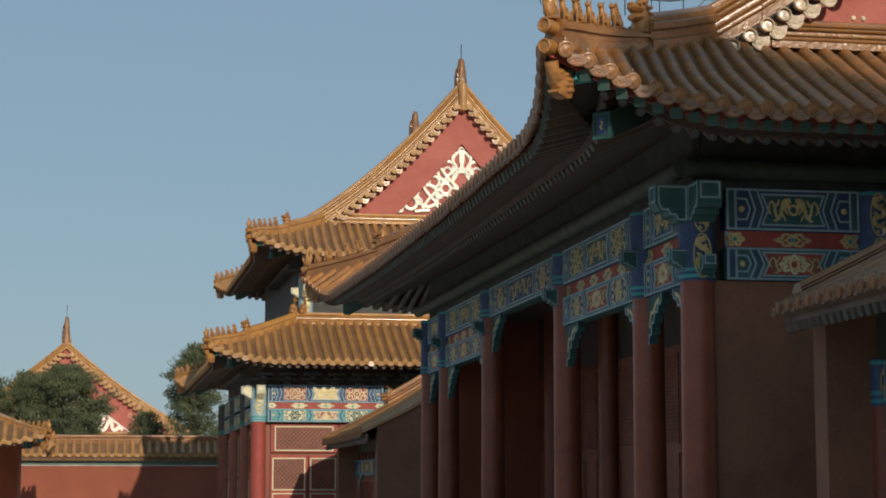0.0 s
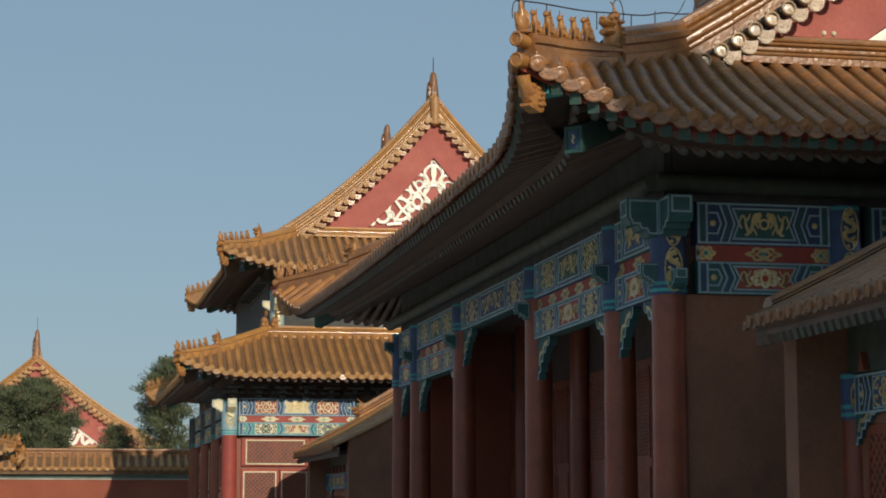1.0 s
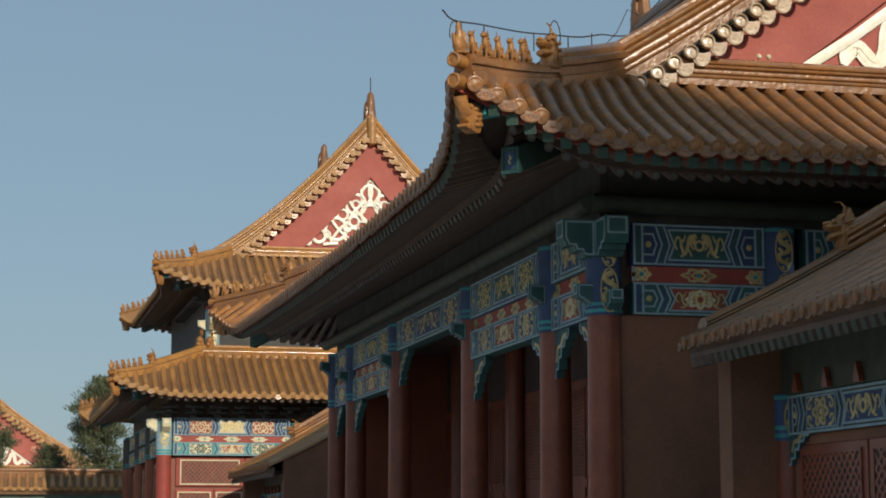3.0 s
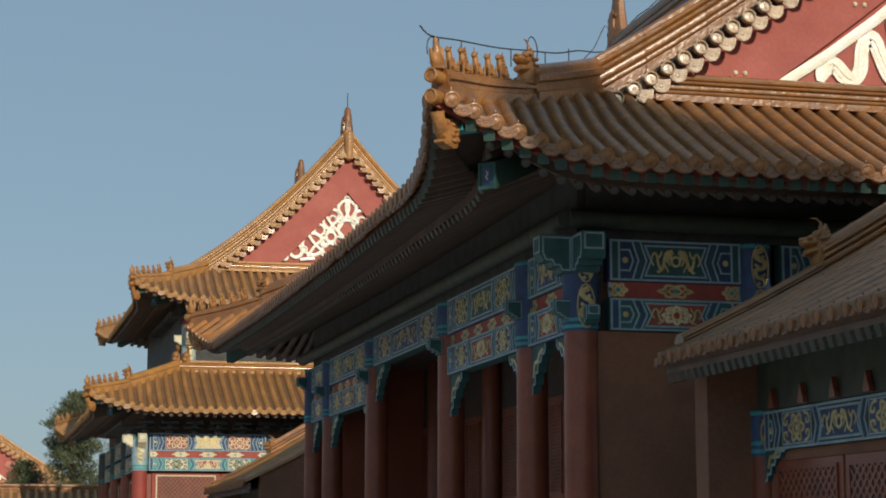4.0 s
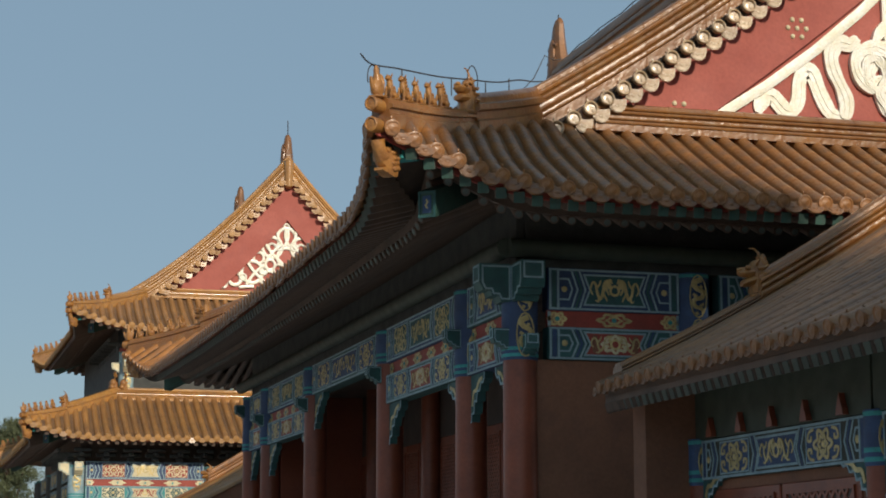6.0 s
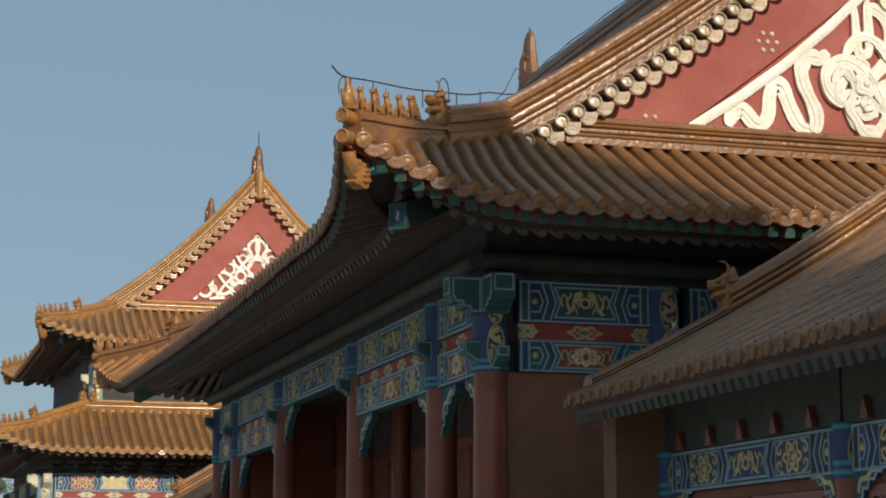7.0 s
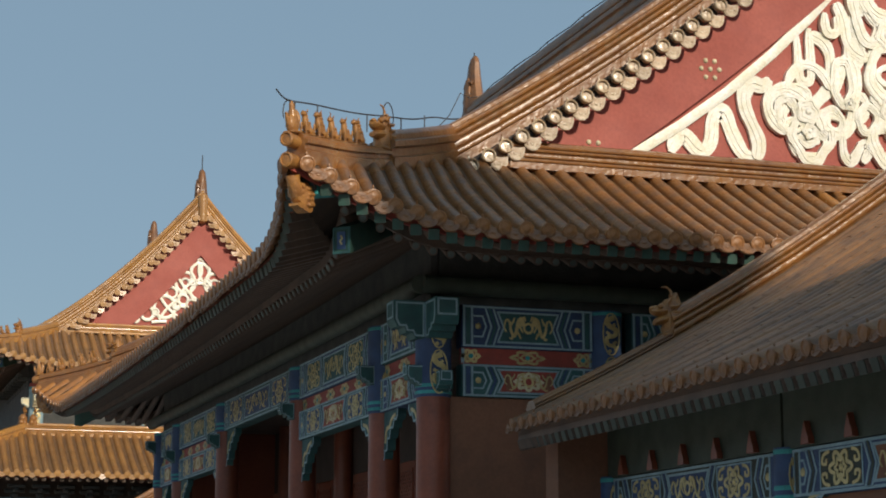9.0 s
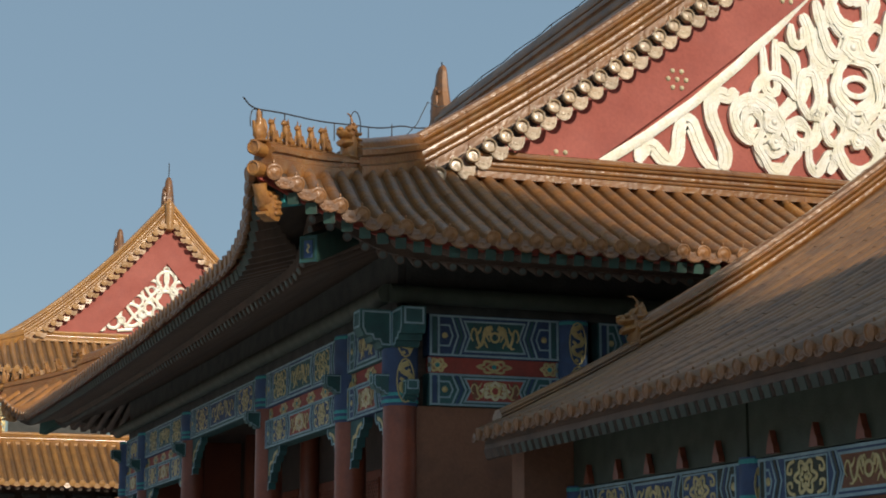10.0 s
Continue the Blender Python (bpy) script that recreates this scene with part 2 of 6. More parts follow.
# ---- roofs ----
class Roof:
    """A swept roof over a rectangle of eaves: sides 0 west, 1 near, 2 east, 3 far."""

    def __init__(self, x0, x1, y0, y1, ze, a, b, lift, span, ext, top, gable=True, pitch=0.23, r=0.072):
        self.x0, self.x1, self.y0, self.y1, self.ze, self.a, self.b = x0, x1, y0, y1, ze, a, b
        self.lift, self.span, self.ext, self.top, self.gable, self.pitch, self.r = lift, span, ext, top, gable, pitch, r
        self.half = (x1 - x0) / 2
        self.sag = 0.0  # how far the long eaves hang at their middle

    def rise(self, d):
        return self.a * d + (self.b * d * d if d > 0 else 0)

    def near_corner(self, s):
        return max(0.0, 1 - (s + self.ext) / self.span)

    def out(self, s):
        return self.ext * self.near_corner(s) ** 2

    def length(self, side):
        return self.y1 - self.y0 if side % 2 == 0 else self.x1 - self.x0

    def at(self, side, u, d):
        """The point of the tiled surface u along that eave and d in from it."""
        s = min(u, self.length(side) - u)
        z = self.ze + self.rise(d) + self.lift * self.near_corner(s) ** 2.2 * max(0.0, 1 - max(d, 0) / (1.6 * self.span))
        if side % 2 == 0 and self.sag:
            z -= self.sag * math.sin(math.pi * min(1.0, max(0.0, u / self.length(side)))) * max(0.0, 1 - max(d, 0) / 2.2)
        if self.lift > 0:
            x = (d + self.ext) / (self.top + self.ext)
            z += 0.32 * self.lift * math.exp(-((s - d) / 0.5) ** 2) * max(0.0, 4 * x * (1 - x))
        return (Vector((self.x0 + d, self.y0 + u, z)), Vector((self.x0 + u, self.y0 + d, z)), Vector((self.x1 - d, self.y0 + u, z)), Vector((self.x0 + u, self.y1 - d, z)))[side]

    def outward(self, side):
        return (Vector((-1, 0, 0)), Vector((0, -1, 0)), Vector((1, 0, 0)), Vector((0, 1, 0)))[side]

    def run(self, side, u):
        """How far in from the eave the tiles of that row go."""
        s = min(u, self.length(side) - u)
        if side % 2 == 1 or not self.gable:
            return min(s, self.top)
        return self.half - 0.12 if s > self.top + 0.04 else min(s, self.top)

    def lines(self, side, step):
        n = max(2, int(self.length(side) / step))
        gap = self.length(side) / n
        ext = int(self.ext * 0.8 / gap)
        return [gap * (i + 0.5) for i in range(-ext, n + ext)]

    def normal(self, side, u, d):
        e = 0.03
        t = (self.at(side, u, d + e) - self.at(side, u, d - e)).normalized()
        w = Vector((0, 1, 0)) if side % 2 == 0 else Vector((1, 0, 0))
        k = w.cross(t)
        k = k if k.z > 0 else -k
        return t, w, k.normalized()

    def bed(self):
        g = Geo()
        for side in range(4):
            us = [-self.ext + (self.length(side) + 2 * self.ext) * i / 80 for i in range(81)]
            if side % 2 == 0 and self.gable:
                us = sorted(us + [self.top + 0.035, self.top + 0.045, self.length(side) - self.top - 0.035, self.length(side) - self.top - 0.045])
            rows = []
            for u in us:
                s = min(u, self.length(side) - u)
                d0, d1 = -self.out(s), max(self.run(side, u), -self.out(s))
                rows.append([self.at(side, u, d0 + (d1 - d0) * k / 10) - Vector((0, 0, 0.01)) for k in range(11)])
            g.loft(rows, closed=False)
        return g

    def rows(self, side, step, skip=(1e9, -1e9), lip=0.0):
        """Half-round cover tiles in rows down the slope, each tile with its lip."""
        g = Geo()
        n = 6
        for u in self.lines(side, self.pitch):
            if skip[0] <= u <= skip[1]:
                continue
            s = min(u, self.length(side) - u)
            d0, d1 = -self.out(s) - 0.03, self.run(side, u)
            if d1 - d0 < 0.12:
                continue
            k = max(1, round((d1 - d0) / step))
            for i in range(k):
                rings = []
                for e, r in ((0, self.r * (1 + lip)), (0.10, self.r * (1 + lip)), (0.105, self.r), (1.0, self.r * (1 - lip * 0.5))):
                    d = d0 + (d1 - d0) * (i + e) / k
                    t, w, nn = self.normal(side, u, d)
                    p = self.at(side, u, d)
                    jig = 0.004 * math.sin(u * 91.7 + i * 37.1) if lip else 0.002 * math.sin(u * 91.7)
                    rings.append([p + w * (r * math.cos(math.pi * j / n) + jig) + nn * (r * 1.15 * math.sin(math.pi * j / n) - 0.012 + jig) for j in range(n + 1)])
                g.loft(rings, closed=False)
        return g


def tile_mesh(r, long, name="cover_tile"):
    """One half-round glazed cover tile with a lip at its lower end; y runs up the slope."""
    g = Geo()
    n = 8
    rings = []
    for y, k in ((0, 0.98), (0.0, 1.010), (long * 0.05, 1.010), (long * 0.08, 0.998), (long, 0.982)):
        rings.append([(k * r * math.cos(math.pi * j / n), y, k * r * 1.18 * math.sin(math.pi * j / n) - 0.012) for j in range(n + 1)])
    g.loft(rings, closed=False)
    return g.mesh(name, TILE, 40)


def cap_mesh(r, mat=TILE, hollow=False):
    """The round end of a tile row: a disc with a raised rim and boss, or worn hollow; it faces along -y."""
    g = Geo()
    m = pose(0, 0, r * 0.35, 90, 0, 0)
    if hollow:
        g.lathe([(r * 0.98, -0.06), (r * 1.12, -0.01), (r * 1.14, 0.016), (r * 1.04, 0.026), (r * 0.88, 0.020), (r * 0.82, -0.012), (r * 0.35, -0.016), (r * 0.1, -0.010)], m, 16)
        g.ball((0, 0.035, r * 1.75), (r * 0.17, r * 0.17, r * 0.32), None, 6, 4)
        return g.mesh("verge_end_tile", mat, 35)
    g.lathe([(r * 0.98, -0.05), (r * 1.12, 0.0), (r * 1.12, 0.014), (r * 0.92, 0.017), (r * 0.84, 0.010), (r * 0.5, 0.010), (r * 0.36, 0.014), (r * 0.12, 0.016)], m, 14)
    g.ball((0, 0.035, r * 1.75), (r * 0.17, r * 0.17, r * 0.32), None, 6, 4)
    return g.mesh("round_end_tile", mat, 35)


def drip_mesh(w, h, mat=TILE):
    """The scalloped drip tile between two rows; it faces along -y."""
    g = Geo()
    edge = [(-w / 2, 0.03), (-w / 2, -0.02), (-w * 0.48, -h * 0.42), (-w * 0.40, -h * 0.70), (-w * 0.24, -h * 0.92), (0, -h), (w * 0.24, -h * 0.92), (w * 0.40, -h * 0.70), (w * 0.48, -h * 0.42), (w / 2, -0.02), (w / 2, 0.03), (w * 0.25, 0.012), (0, 0.004), (-w * 0.25, 0.012)]
    m = pose(0, 0, 0, 90 - 14, 0, 0)
    g.plate(edge, 0.02, m)
    g.strip([(x * 0.80, y * 0.82 - 0.012) for x, y in edge[1:10]], 0.010, 0.026, m)
    g.ball((0, -h * 0.45, 0.02), (w * 0.16, h * 0.18, 0.008), m, 8, 4)
    for q in (-1, 1):
        g.strip([(q * w * 0.22, -h * 0.32), (q * w * 0.32, -h * 0.42), (q * w * 0.22, -h * 0.62)], 0.010, 0.026, m)
    return g.mesh("drip_tile", mat, 35)


def eave_pieces(roof, side, parent, cap, drip, lo=-1e9, hi=1e9):
    """End discs and drip tiles along one eave, each its own piece."""
    out = roof.outward(side)
    w = Vector((0, 0, 1)).cross(-out)
    us = roof.lines(side, roof.pitch)
    gap = us[1] - us[0]
    for u in us:
        if not lo <= u <= hi:
            continue
        for k, me in ((0, cap), (gap / 2, drip)):
            q = u + k
            s = min(q, roof.length(side) - q)
            if k and s < -roof.ext * 0.6:
                continue
            p = roof.at(side, q, -roof.out(s) - (0.05 if me is cap else 0.02))
            tilt = 0.6 * math.atan(roof.a)
            piece("round_end_tile" if me is cap else "drip_tile", me, frame_of(w, -out, Vector((0, 0, 1)), p) @ pose(0, 0, 0, math.degrees(tilt) * 0.5 if me is cap else random.uniform(-9, 5), random.uniform(-3, 3), random.uniform(-2, 2)), parent)


def seated_beast(scale, mane=0.0, horn=False, slim=1.0):
    """A small glazed seated animal that faces -y: upright chest on forelegs, haunches, a long neck."""
    g = Geo()
    g.box((-0.36, -0.52, 0), (0.36, 0.52, 0.10), None, 0.04)
    g.ball((0, 0.26, 0.42), (0.24, 0.30, 0.36))
    g.loft([[(w * math.cos(a * math.pi / 4), y + l * math.sin(a * math.pi / 4), z) for a in range(8)] for z, w, l, y in ((0.35, 0.22, 0.26, 0.10), (0.70, 0.22, 0.24, -0.02), (1.00, 0.18, 0.19, -0.08), (1.22, 0.14, 0.16, -0.10), (1.34, 0.13, 0.15, -0.12))])
    g.ball((0, -0.16, 1.42), (0.18, 0.22, 0.19))
    g.loft([[(w * math.cos(a * math.pi / 3), y, 1.37 + h * math.sin(a * math.pi / 3)) for a in range(6)] for y, w, h in ((-0.22, 0.13, 0.12), (-0.38, 0.10, 0.09), (-0.46, 0.06, 0.05))])
    for s in (-1, 1):
        g.tube([(s * 0.13, 0.0, 1.54), (s * 0.16, 0.06, 1.70)], lambda t: 0.06 * (1 - 0.7 * t), 5)
        g.tube([(s * 0.14, -0.16, 0.90), (s * 0.15, -0.33, 0.5), (s * 0.15, -0.36, 0.10)], 0.075)
        g.ball((s * 0.19, 0.2, 0.28), (0.13, 0.26, 0.2), None, 6, 4)
    for i in range(4):
        g.ball((0, 0.10 + 0.05 * i + 0.5 * mane, 1.45 - 0.20 * i), (0.11 + 0.4 * mane, 0.12 + mane, 0.13), None, 6, 4)
    if horn:
        g.tube([(0, -0.12, 1.55), (0, -0.04, 1.80), (0, -0.14, 1.95)], lambda t: 0.05 * (1 - 0.6 * t), 5)
    g.tube([(0, 0.5, 0.2), (0, 0.62, 0.5), (0, 0.56, 0.95)], lambda t: 0.08 * (1 - 0.5 * t))
    g.v = [(x * scale * 1.2, y * scale * slim, z * scale) for x, y, z in g.v]
    return g.mesh("ridge_figure", FIGURE, 50)


def small_figures(scale):
    """Three kinds of seated beast that follow one another along a hip."""
    return (seated_beast(scale), seated_beast(scale * 1.06, 0.10, False, 1.15), seated_beast(scale * 0.97, 0.02, True, 0.95))


def hip_rider(scale):
    """The leading ridge figure, kept to a plain seated shape on a fowl with a raised tail."""
    g = Geo()
    g.box((-0.34, -0.50, 0), (0.34, 0.56, 0.14), None, 0.05)
    g.loft([[(w * math.cos(a * math.pi / 5), y + l * math.sin(a * math.pi / 5), z) for a in range(10)] for z, w, l, y in ((0.10, 0.24, 0.34, 0.02), (0.40, 0.34, 0.50, 0.02), (0.75, 0.32, 0.46, 0.04), (1.00, 0.24, 0.30, 0.04))])
    g.loft([[(w * math.cos(a * math.pi / 4), y + 0.09 * math.sin(a * math.pi / 4), z) for a in range(8)] for z, w, y in ((0.45, 0.16, -0.40), (0.85, 0.13, -0.50), (1.10, 0.10, -0.52), (1.20, 0.04, -0.56))])
    g.loft([[(w * math.cos(a * math.pi / 4), y + 0.12 * math.sin(a * math.pi / 4), z) for a in range(8)] for z, w, y in ((0.40, 0.20, 0.42), (0.90, 0.22, 0.52), (1.25, 0.15, 0.50), (1.42, 0.05, 0.42))])
    g.loft([[(w * math.cos(a * math.pi / 5), 0.05 + l * math.sin(a * math.pi / 5), z) for a in range(10)] for z, w, l in ((0.85, 0.27, 0.25), (1.20, 0.25, 0.20), (1.45, 0.15, 0.14), (1.58, 0.16, 0.15), (1.75, 0.13, 0.13), (1.90, 0.06, 0.06))])
    g.v = [(x * scale * 1.1, y * scale * 1.25, z * scale * 1.05) for x, y, z in g.v]
    return g.mesh("ridge_figure", FIGURE, 50)


def horned_beast(scale):
    """The larger horned head that stops the ridge; it faces -y with its jaws apart."""
    g = Geo()
    g.box((-0.36, -0.52, 0), (0.36, 0.50, 0.18), None, 0.05)
    g.loft([[(w * math.cos(a * math.pi / 5), y + l * math.sin(a * math.pi / 5), z) for a in range(10)] for z, w, l, y in ((0.10, 0.34, 0.42, 0.04), (0.45, 0.36, 0.42, 0.08), (0.85, 0.34, 0.40, 0.10), (1.20, 0.28, 0.32, 0.14), (1.48, 0.20, 0.22, 0.20))])
    for z, up in ((1.02, 0.10), (0.70, -0.06)):
        g.loft([[(w * math.cos(a * math.pi / 4), y, z + up * q + h * math.sin(a * math.pi / 4)) for a in range(8)] for y, w, h, q in ((-0.15, 0.30, 0.24, 0.0), (-0.40, 0.27, 0.19, 0.2), (-0.56, 0.23, 0.15, 0.6), (-0.64, 0.14, 0.09, 1.0))])
    g.ball((0, -0.56, 1.24), (0.13, 0.12, 0.10), None, 8, 4)
    for i in range(6):
        g.tube([(0, 0.34 - 0.02 * i, 0.30 + 0.23 * i), (0, 0.58 - 0.04 * i, 0.36 + 0.23 * i), (0, 0.64 - 0.05 * i, 0.52 + 0.23 * i)], lambda t: 0.20 * (1 - 0.65 * t), 6)
    for s in (-1, 1):
        g.ball((s * 0.22, -0.34, 1.24), (0.10, 0.12, 0.11), None, 6, 4)
        g.tube([(s * 0.25, -0.05, 1.28), (s * 0.36, 0.10, 1.46)], lambda t: 0.09 * (1 - 0.7 * t), 5)
        for i in range(4):
            g.tube([(s * 0.30, 0.0 + 0.05 * i, 1.12 - 0.24 * i), (s * 0.40, 0.18 + 0.05 * i, 1.08 - 0.24 * i), (s * 0.36, 0.36, 1.18 - 0.24 * i)], lambda t: 0.10 * (1 - 0.6 * t), 5)
    g.tube([(0, 0.20, 1.45), (0, 0.27, 1.74), (0, 0.14, 1.96), (0, -0.04, 2.0)], lambda t: 0.07 * (1 - 0.65 * t))
    g.v = [(x * scale * 1.1, y * scale * 1.2, z * scale) for x, y, z in g.v]
    return g.mesh("ridge_beast", FIGURE, 50)


def ridge_profile(w, h):
    """Half outline of a stacked ridge: foot, hollow, rolls and crown."""
    q = [(0.60, -0.25), (0.60, 0.02)]
    for z0, z1, x in ((0.04, 0.20, 0.62), (0.24, 0.44, 0.54), (0.48, 0.62, 0.58), (0.66, 0.80, 0.50)):
        q += [(x - 0.10, z0)] + [(x - 0.07 + 0.07 * math.sin(a * math.pi / 4), z0 + (z1 - z0) * (0.5 - 0.5 * math.cos(a * math.pi / 4))) for a in range(5)] + [(x - 0.10, z1)]
    q += [(0.36, 0.82), (0.33, 0.92), (0.24, 0.98), (0.10, 1.0)]
    return [(x * w, y * h) for x, y in q] + [(-x * w, y * h) for x, y in reversed(q)]


def hip_profile(w, h, k):
    """Half outline of a hip: plain foot, two rolls and a crown of fixed height."""
    f = k * min(1.0, h / (0.34 * k))
    q = [(0.62, -0.12), (0.62, h - 0.31 * f), (0.50, h - 0.29 * f), (0.48, h - 0.21 * f), (0.64, h - 0.19 * f), (0.64, h - 0.13 * f), (0.44, h - 0.11 * f), (0.42, h - 0.06 * f), (0.30, h - 0.02 * f), (0.10, h)]
    return [(x * w, y) for x, y in q] + [(-x * w, y) for x, y in reversed(q)]


def ridge_along(pts, w, h, joints=True):
    """A stacked ridge along points in space, with a raised joint between its tiles; h may change along it."""
    rings = []
    for i, p in enumerate(pts):
        t = (pts[min(i + 1, len(pts) - 1)] - pts[max(i - 1, 0)]).normalized()
        side = Vector((t.y, -t.x, 0)).normalized()
        hh = h(i / (len(pts) - 1)) if callable(h) else h
        rings.append((p, [p + side * x + Vector((0, 0, z)) for x, z in ridge_profile(w, hh)]))
    total = sum((pts[i + 1] - pts[i]).length for i in range(len(pts) - 1))
    n = int(total / 0.45)
    stops = [(float(i), 1.0) for i in range(len(pts))]
    for j in range(1, n if joints else 0):
        q = j / n * (len(pts) - 1)
        e = 0.011 / total * (len(pts) - 1)
        stops += [(q - e, 1.0), (q - e * 0.9, 1.018), (q + e * 0.9, 1.018), (q + e, 1.0)]
    out = []
    for q, k in sorted(stops):
        i = min(int(q), len(pts) - 2)
        f = q - i
        c = rings[i][0] + (rings[i + 1][0] - rings[i][0]) * f
        out.append([c + (a + (b - a) * f - c) * k for a, b in zip(rings[i][1], rings[i + 1][1])])
    return Geo().loft(out)


def hip_line(roof, corner, m):
    """Plan and height of a hip's foot, m from the tip: corner 0 near west, 1 near east, 2 far east, 3 far west."""
    d = m - roof.ext
    p = roof.at(1, d, d)
    x = p.x if corner in (0, 3) else roof.x0 + roof.x1 - p.x
    y = p.y if corner in (0, 1) else roof.y0 + roof.y1 - p.y
    return Vector((x, y, p.z))


def ridge_mat(owner):
    """The main hall's ridges are browner than those of the halls beyond."""
    return RIDGE if owner.name == "main_hall" else RIDGE_FAR


def hip(roof, corner, parent, figures, k, head=True, beast_at=1.33, climb=0.27):
    """A hip ridge with its figures, horned beast and the head at the tip. k: size against the main hall."""
    end = roof.top + roof.ext
    way = (hip_line(roof, corner, 1.0) - hip_line(roof, corner, 0.5))
    way = Vector((way.x, way.y, 0)).normalized()
    turn = frame_of(way.cross(Vector((0, 0, 1))), way, Vector((0, 0, 1)), (0, 0, 0))

    rise = 0.08 if k == 1 else 0.02 * k

    def crown(m):
        return roof.ze + roof.lift + rise + climb * m + 0.03 / k * m * m

    def seat(m):
        return crown(m) - (0.125 * m if k == 1 else 0.06 * m)

    start = 0.12 * k
    low = [hip_line(roof, corner, start + (beast_at * k - start) * i / 8) for i in range(9)]
    g = Geo()
    for pts, w, extra in ((low, 0.2 * k, -0.03 * k), ([hip_line(roof, corner, beast_at * k + (end - beast_at * k) * i / 8) for i in range(9)], 0.24 * k, -0.02 * k)):
        rings = []
        for i, p in enumerate(pts):
            m = start + (beast_at * k - start) * i / 8 if pts is low else beast_at * k + (end - beast_at * k) * i / 8
            h = max(0.10 * k, (seat(m) if pts is low else crown(m)) + extra - p.z)
            rings.append([p + way.cross(Vector((0, 0, 1))) * x + Vector((0, 0, z)) for x, z in hip_profile(w, h, k)])
        g.loft(rings)
    part("hip_ridge", g, ridge_mat(parent), parent, "", 35)
    tip = hip_line(roof, corner, 0)
    nose = hip_line(roof, corner, 0.03 * k)
    g = Geo()
    for z, r in ((crown(0) - 0.11 * k, 0.072 * k), (crown(0) - 0.31 * k, 0.074 * k)):
        g.lathe([(r * 0.8, -0.25 * k), (r, -0.02), (r, 0.05 * k), (r * 0.8, 0.06 * k), (r * 0.7, 0.045 * k), (r * 0.2, 0.05 * k)], Matrix.Translation((nose.x, nose.y, z)) @ turn @ pose(0, 0, 0, 90, 0, 0), 12)
    part("ridge_end_tile", g, FIGURE, parent, "", 40)
    rider, small, beast = figures
    for i in range(6):
        m = (0.08 + 0.177 * i) * k
        p = hip_line(roof, corner, m)
        q = Matrix.Translation((p.x, p.y, seat(m) - 0.045 * k)) @ turn @ pose(0, 0, 0, 9, 0, random.uniform(-4, 4))
        piece("ridge_figure", rider if i == 0 else small[(i - 1) % 3], q, parent)
    m = beast_at * k
    p = hip_line(roof, corner, m)
    piece("ridge_beast", beast, Matrix.Translation((p.x, p.y, seat(m) - 0.08 * k)) @ turn @ pose(0, 0, 0, 5, 0, 0), parent)
    if head:
        g = Geo()
        c = Matrix.Translation((tip.x + way.x * 0.27 * k, tip.y + way.y * 0.27 * k, roof.ze + roof.lift + rise - 0.62 * k)) @ turn
        g.loft([[(x * w * k, y * k, (z * h + o) * k) for x, z in ((-0.7, -1), (0.7, -1), (1, -0.3), (1, 0.5), (0.5, 1), (-0.5, 1), (-1, 0.5), (-1, -0.3))] for y, w, h, o in ((0.13, 0.075, 0.13, 0.0), (0.05, 0.085, 0.145, 0.0), (-0.03, 0.082, 0.13, 0.0), (-0.07, 0.065, 0.075, 0.015), (-0.13, 0.058, 0.06, 0.03), (-0.155, 0.035, 0.03, 0.045))], c)
        g.loft([[(x * 0.05 * k, y * k, (-0.095 + z * h) * k) for x, z in ((-1, -1), (1, -1), (1, 1), (-1, 1))] for y, h in ((0.02, 0.03), (-0.09, 0.022), (-0.13, 0.012))], c)
        for s in (-1, 1):
            g.ball((s * 0.065 * k, -0.05 * k, 0.085 * k), (0.026 * k, 0.034 * k, 0.028 * k), c, 6, 4)
            for q in range(4):
                g.ball((s * 0.078 * k, (0.01 + 0.03 * (q % 2)) * k, (0.075 - 0.05 * q) * k), (0.022 * k, 0.045 * k, 0.024 * k), c, 7, 4)
                g.ball((s * 0.070 * k, (0.085 + 0.02 * (q % 2)) * k, (0.09 - 0.05 * q) * k), (0.022 * k, 0.045 * k, 0.024 * k), c, 7, 4)
        g.tube([tip + way * 0.12 * k + Vector((0, 0, -0.20 * k)), tip + way * 0.17 * k + Vector((0, 0, -0.36 * k)), c @ Vector((0, 0.0, 0.06 * k))], lambda t: (0.072 + 0.012 * t) * k, 10)
        part("corner_beast_head", g, FIGURE, parent, "", 50)


def mirror_x(roof, pts):
    return [Vector((roof.x0 + roof.x1 - p.x, p.y, p.z)) for p in pts]


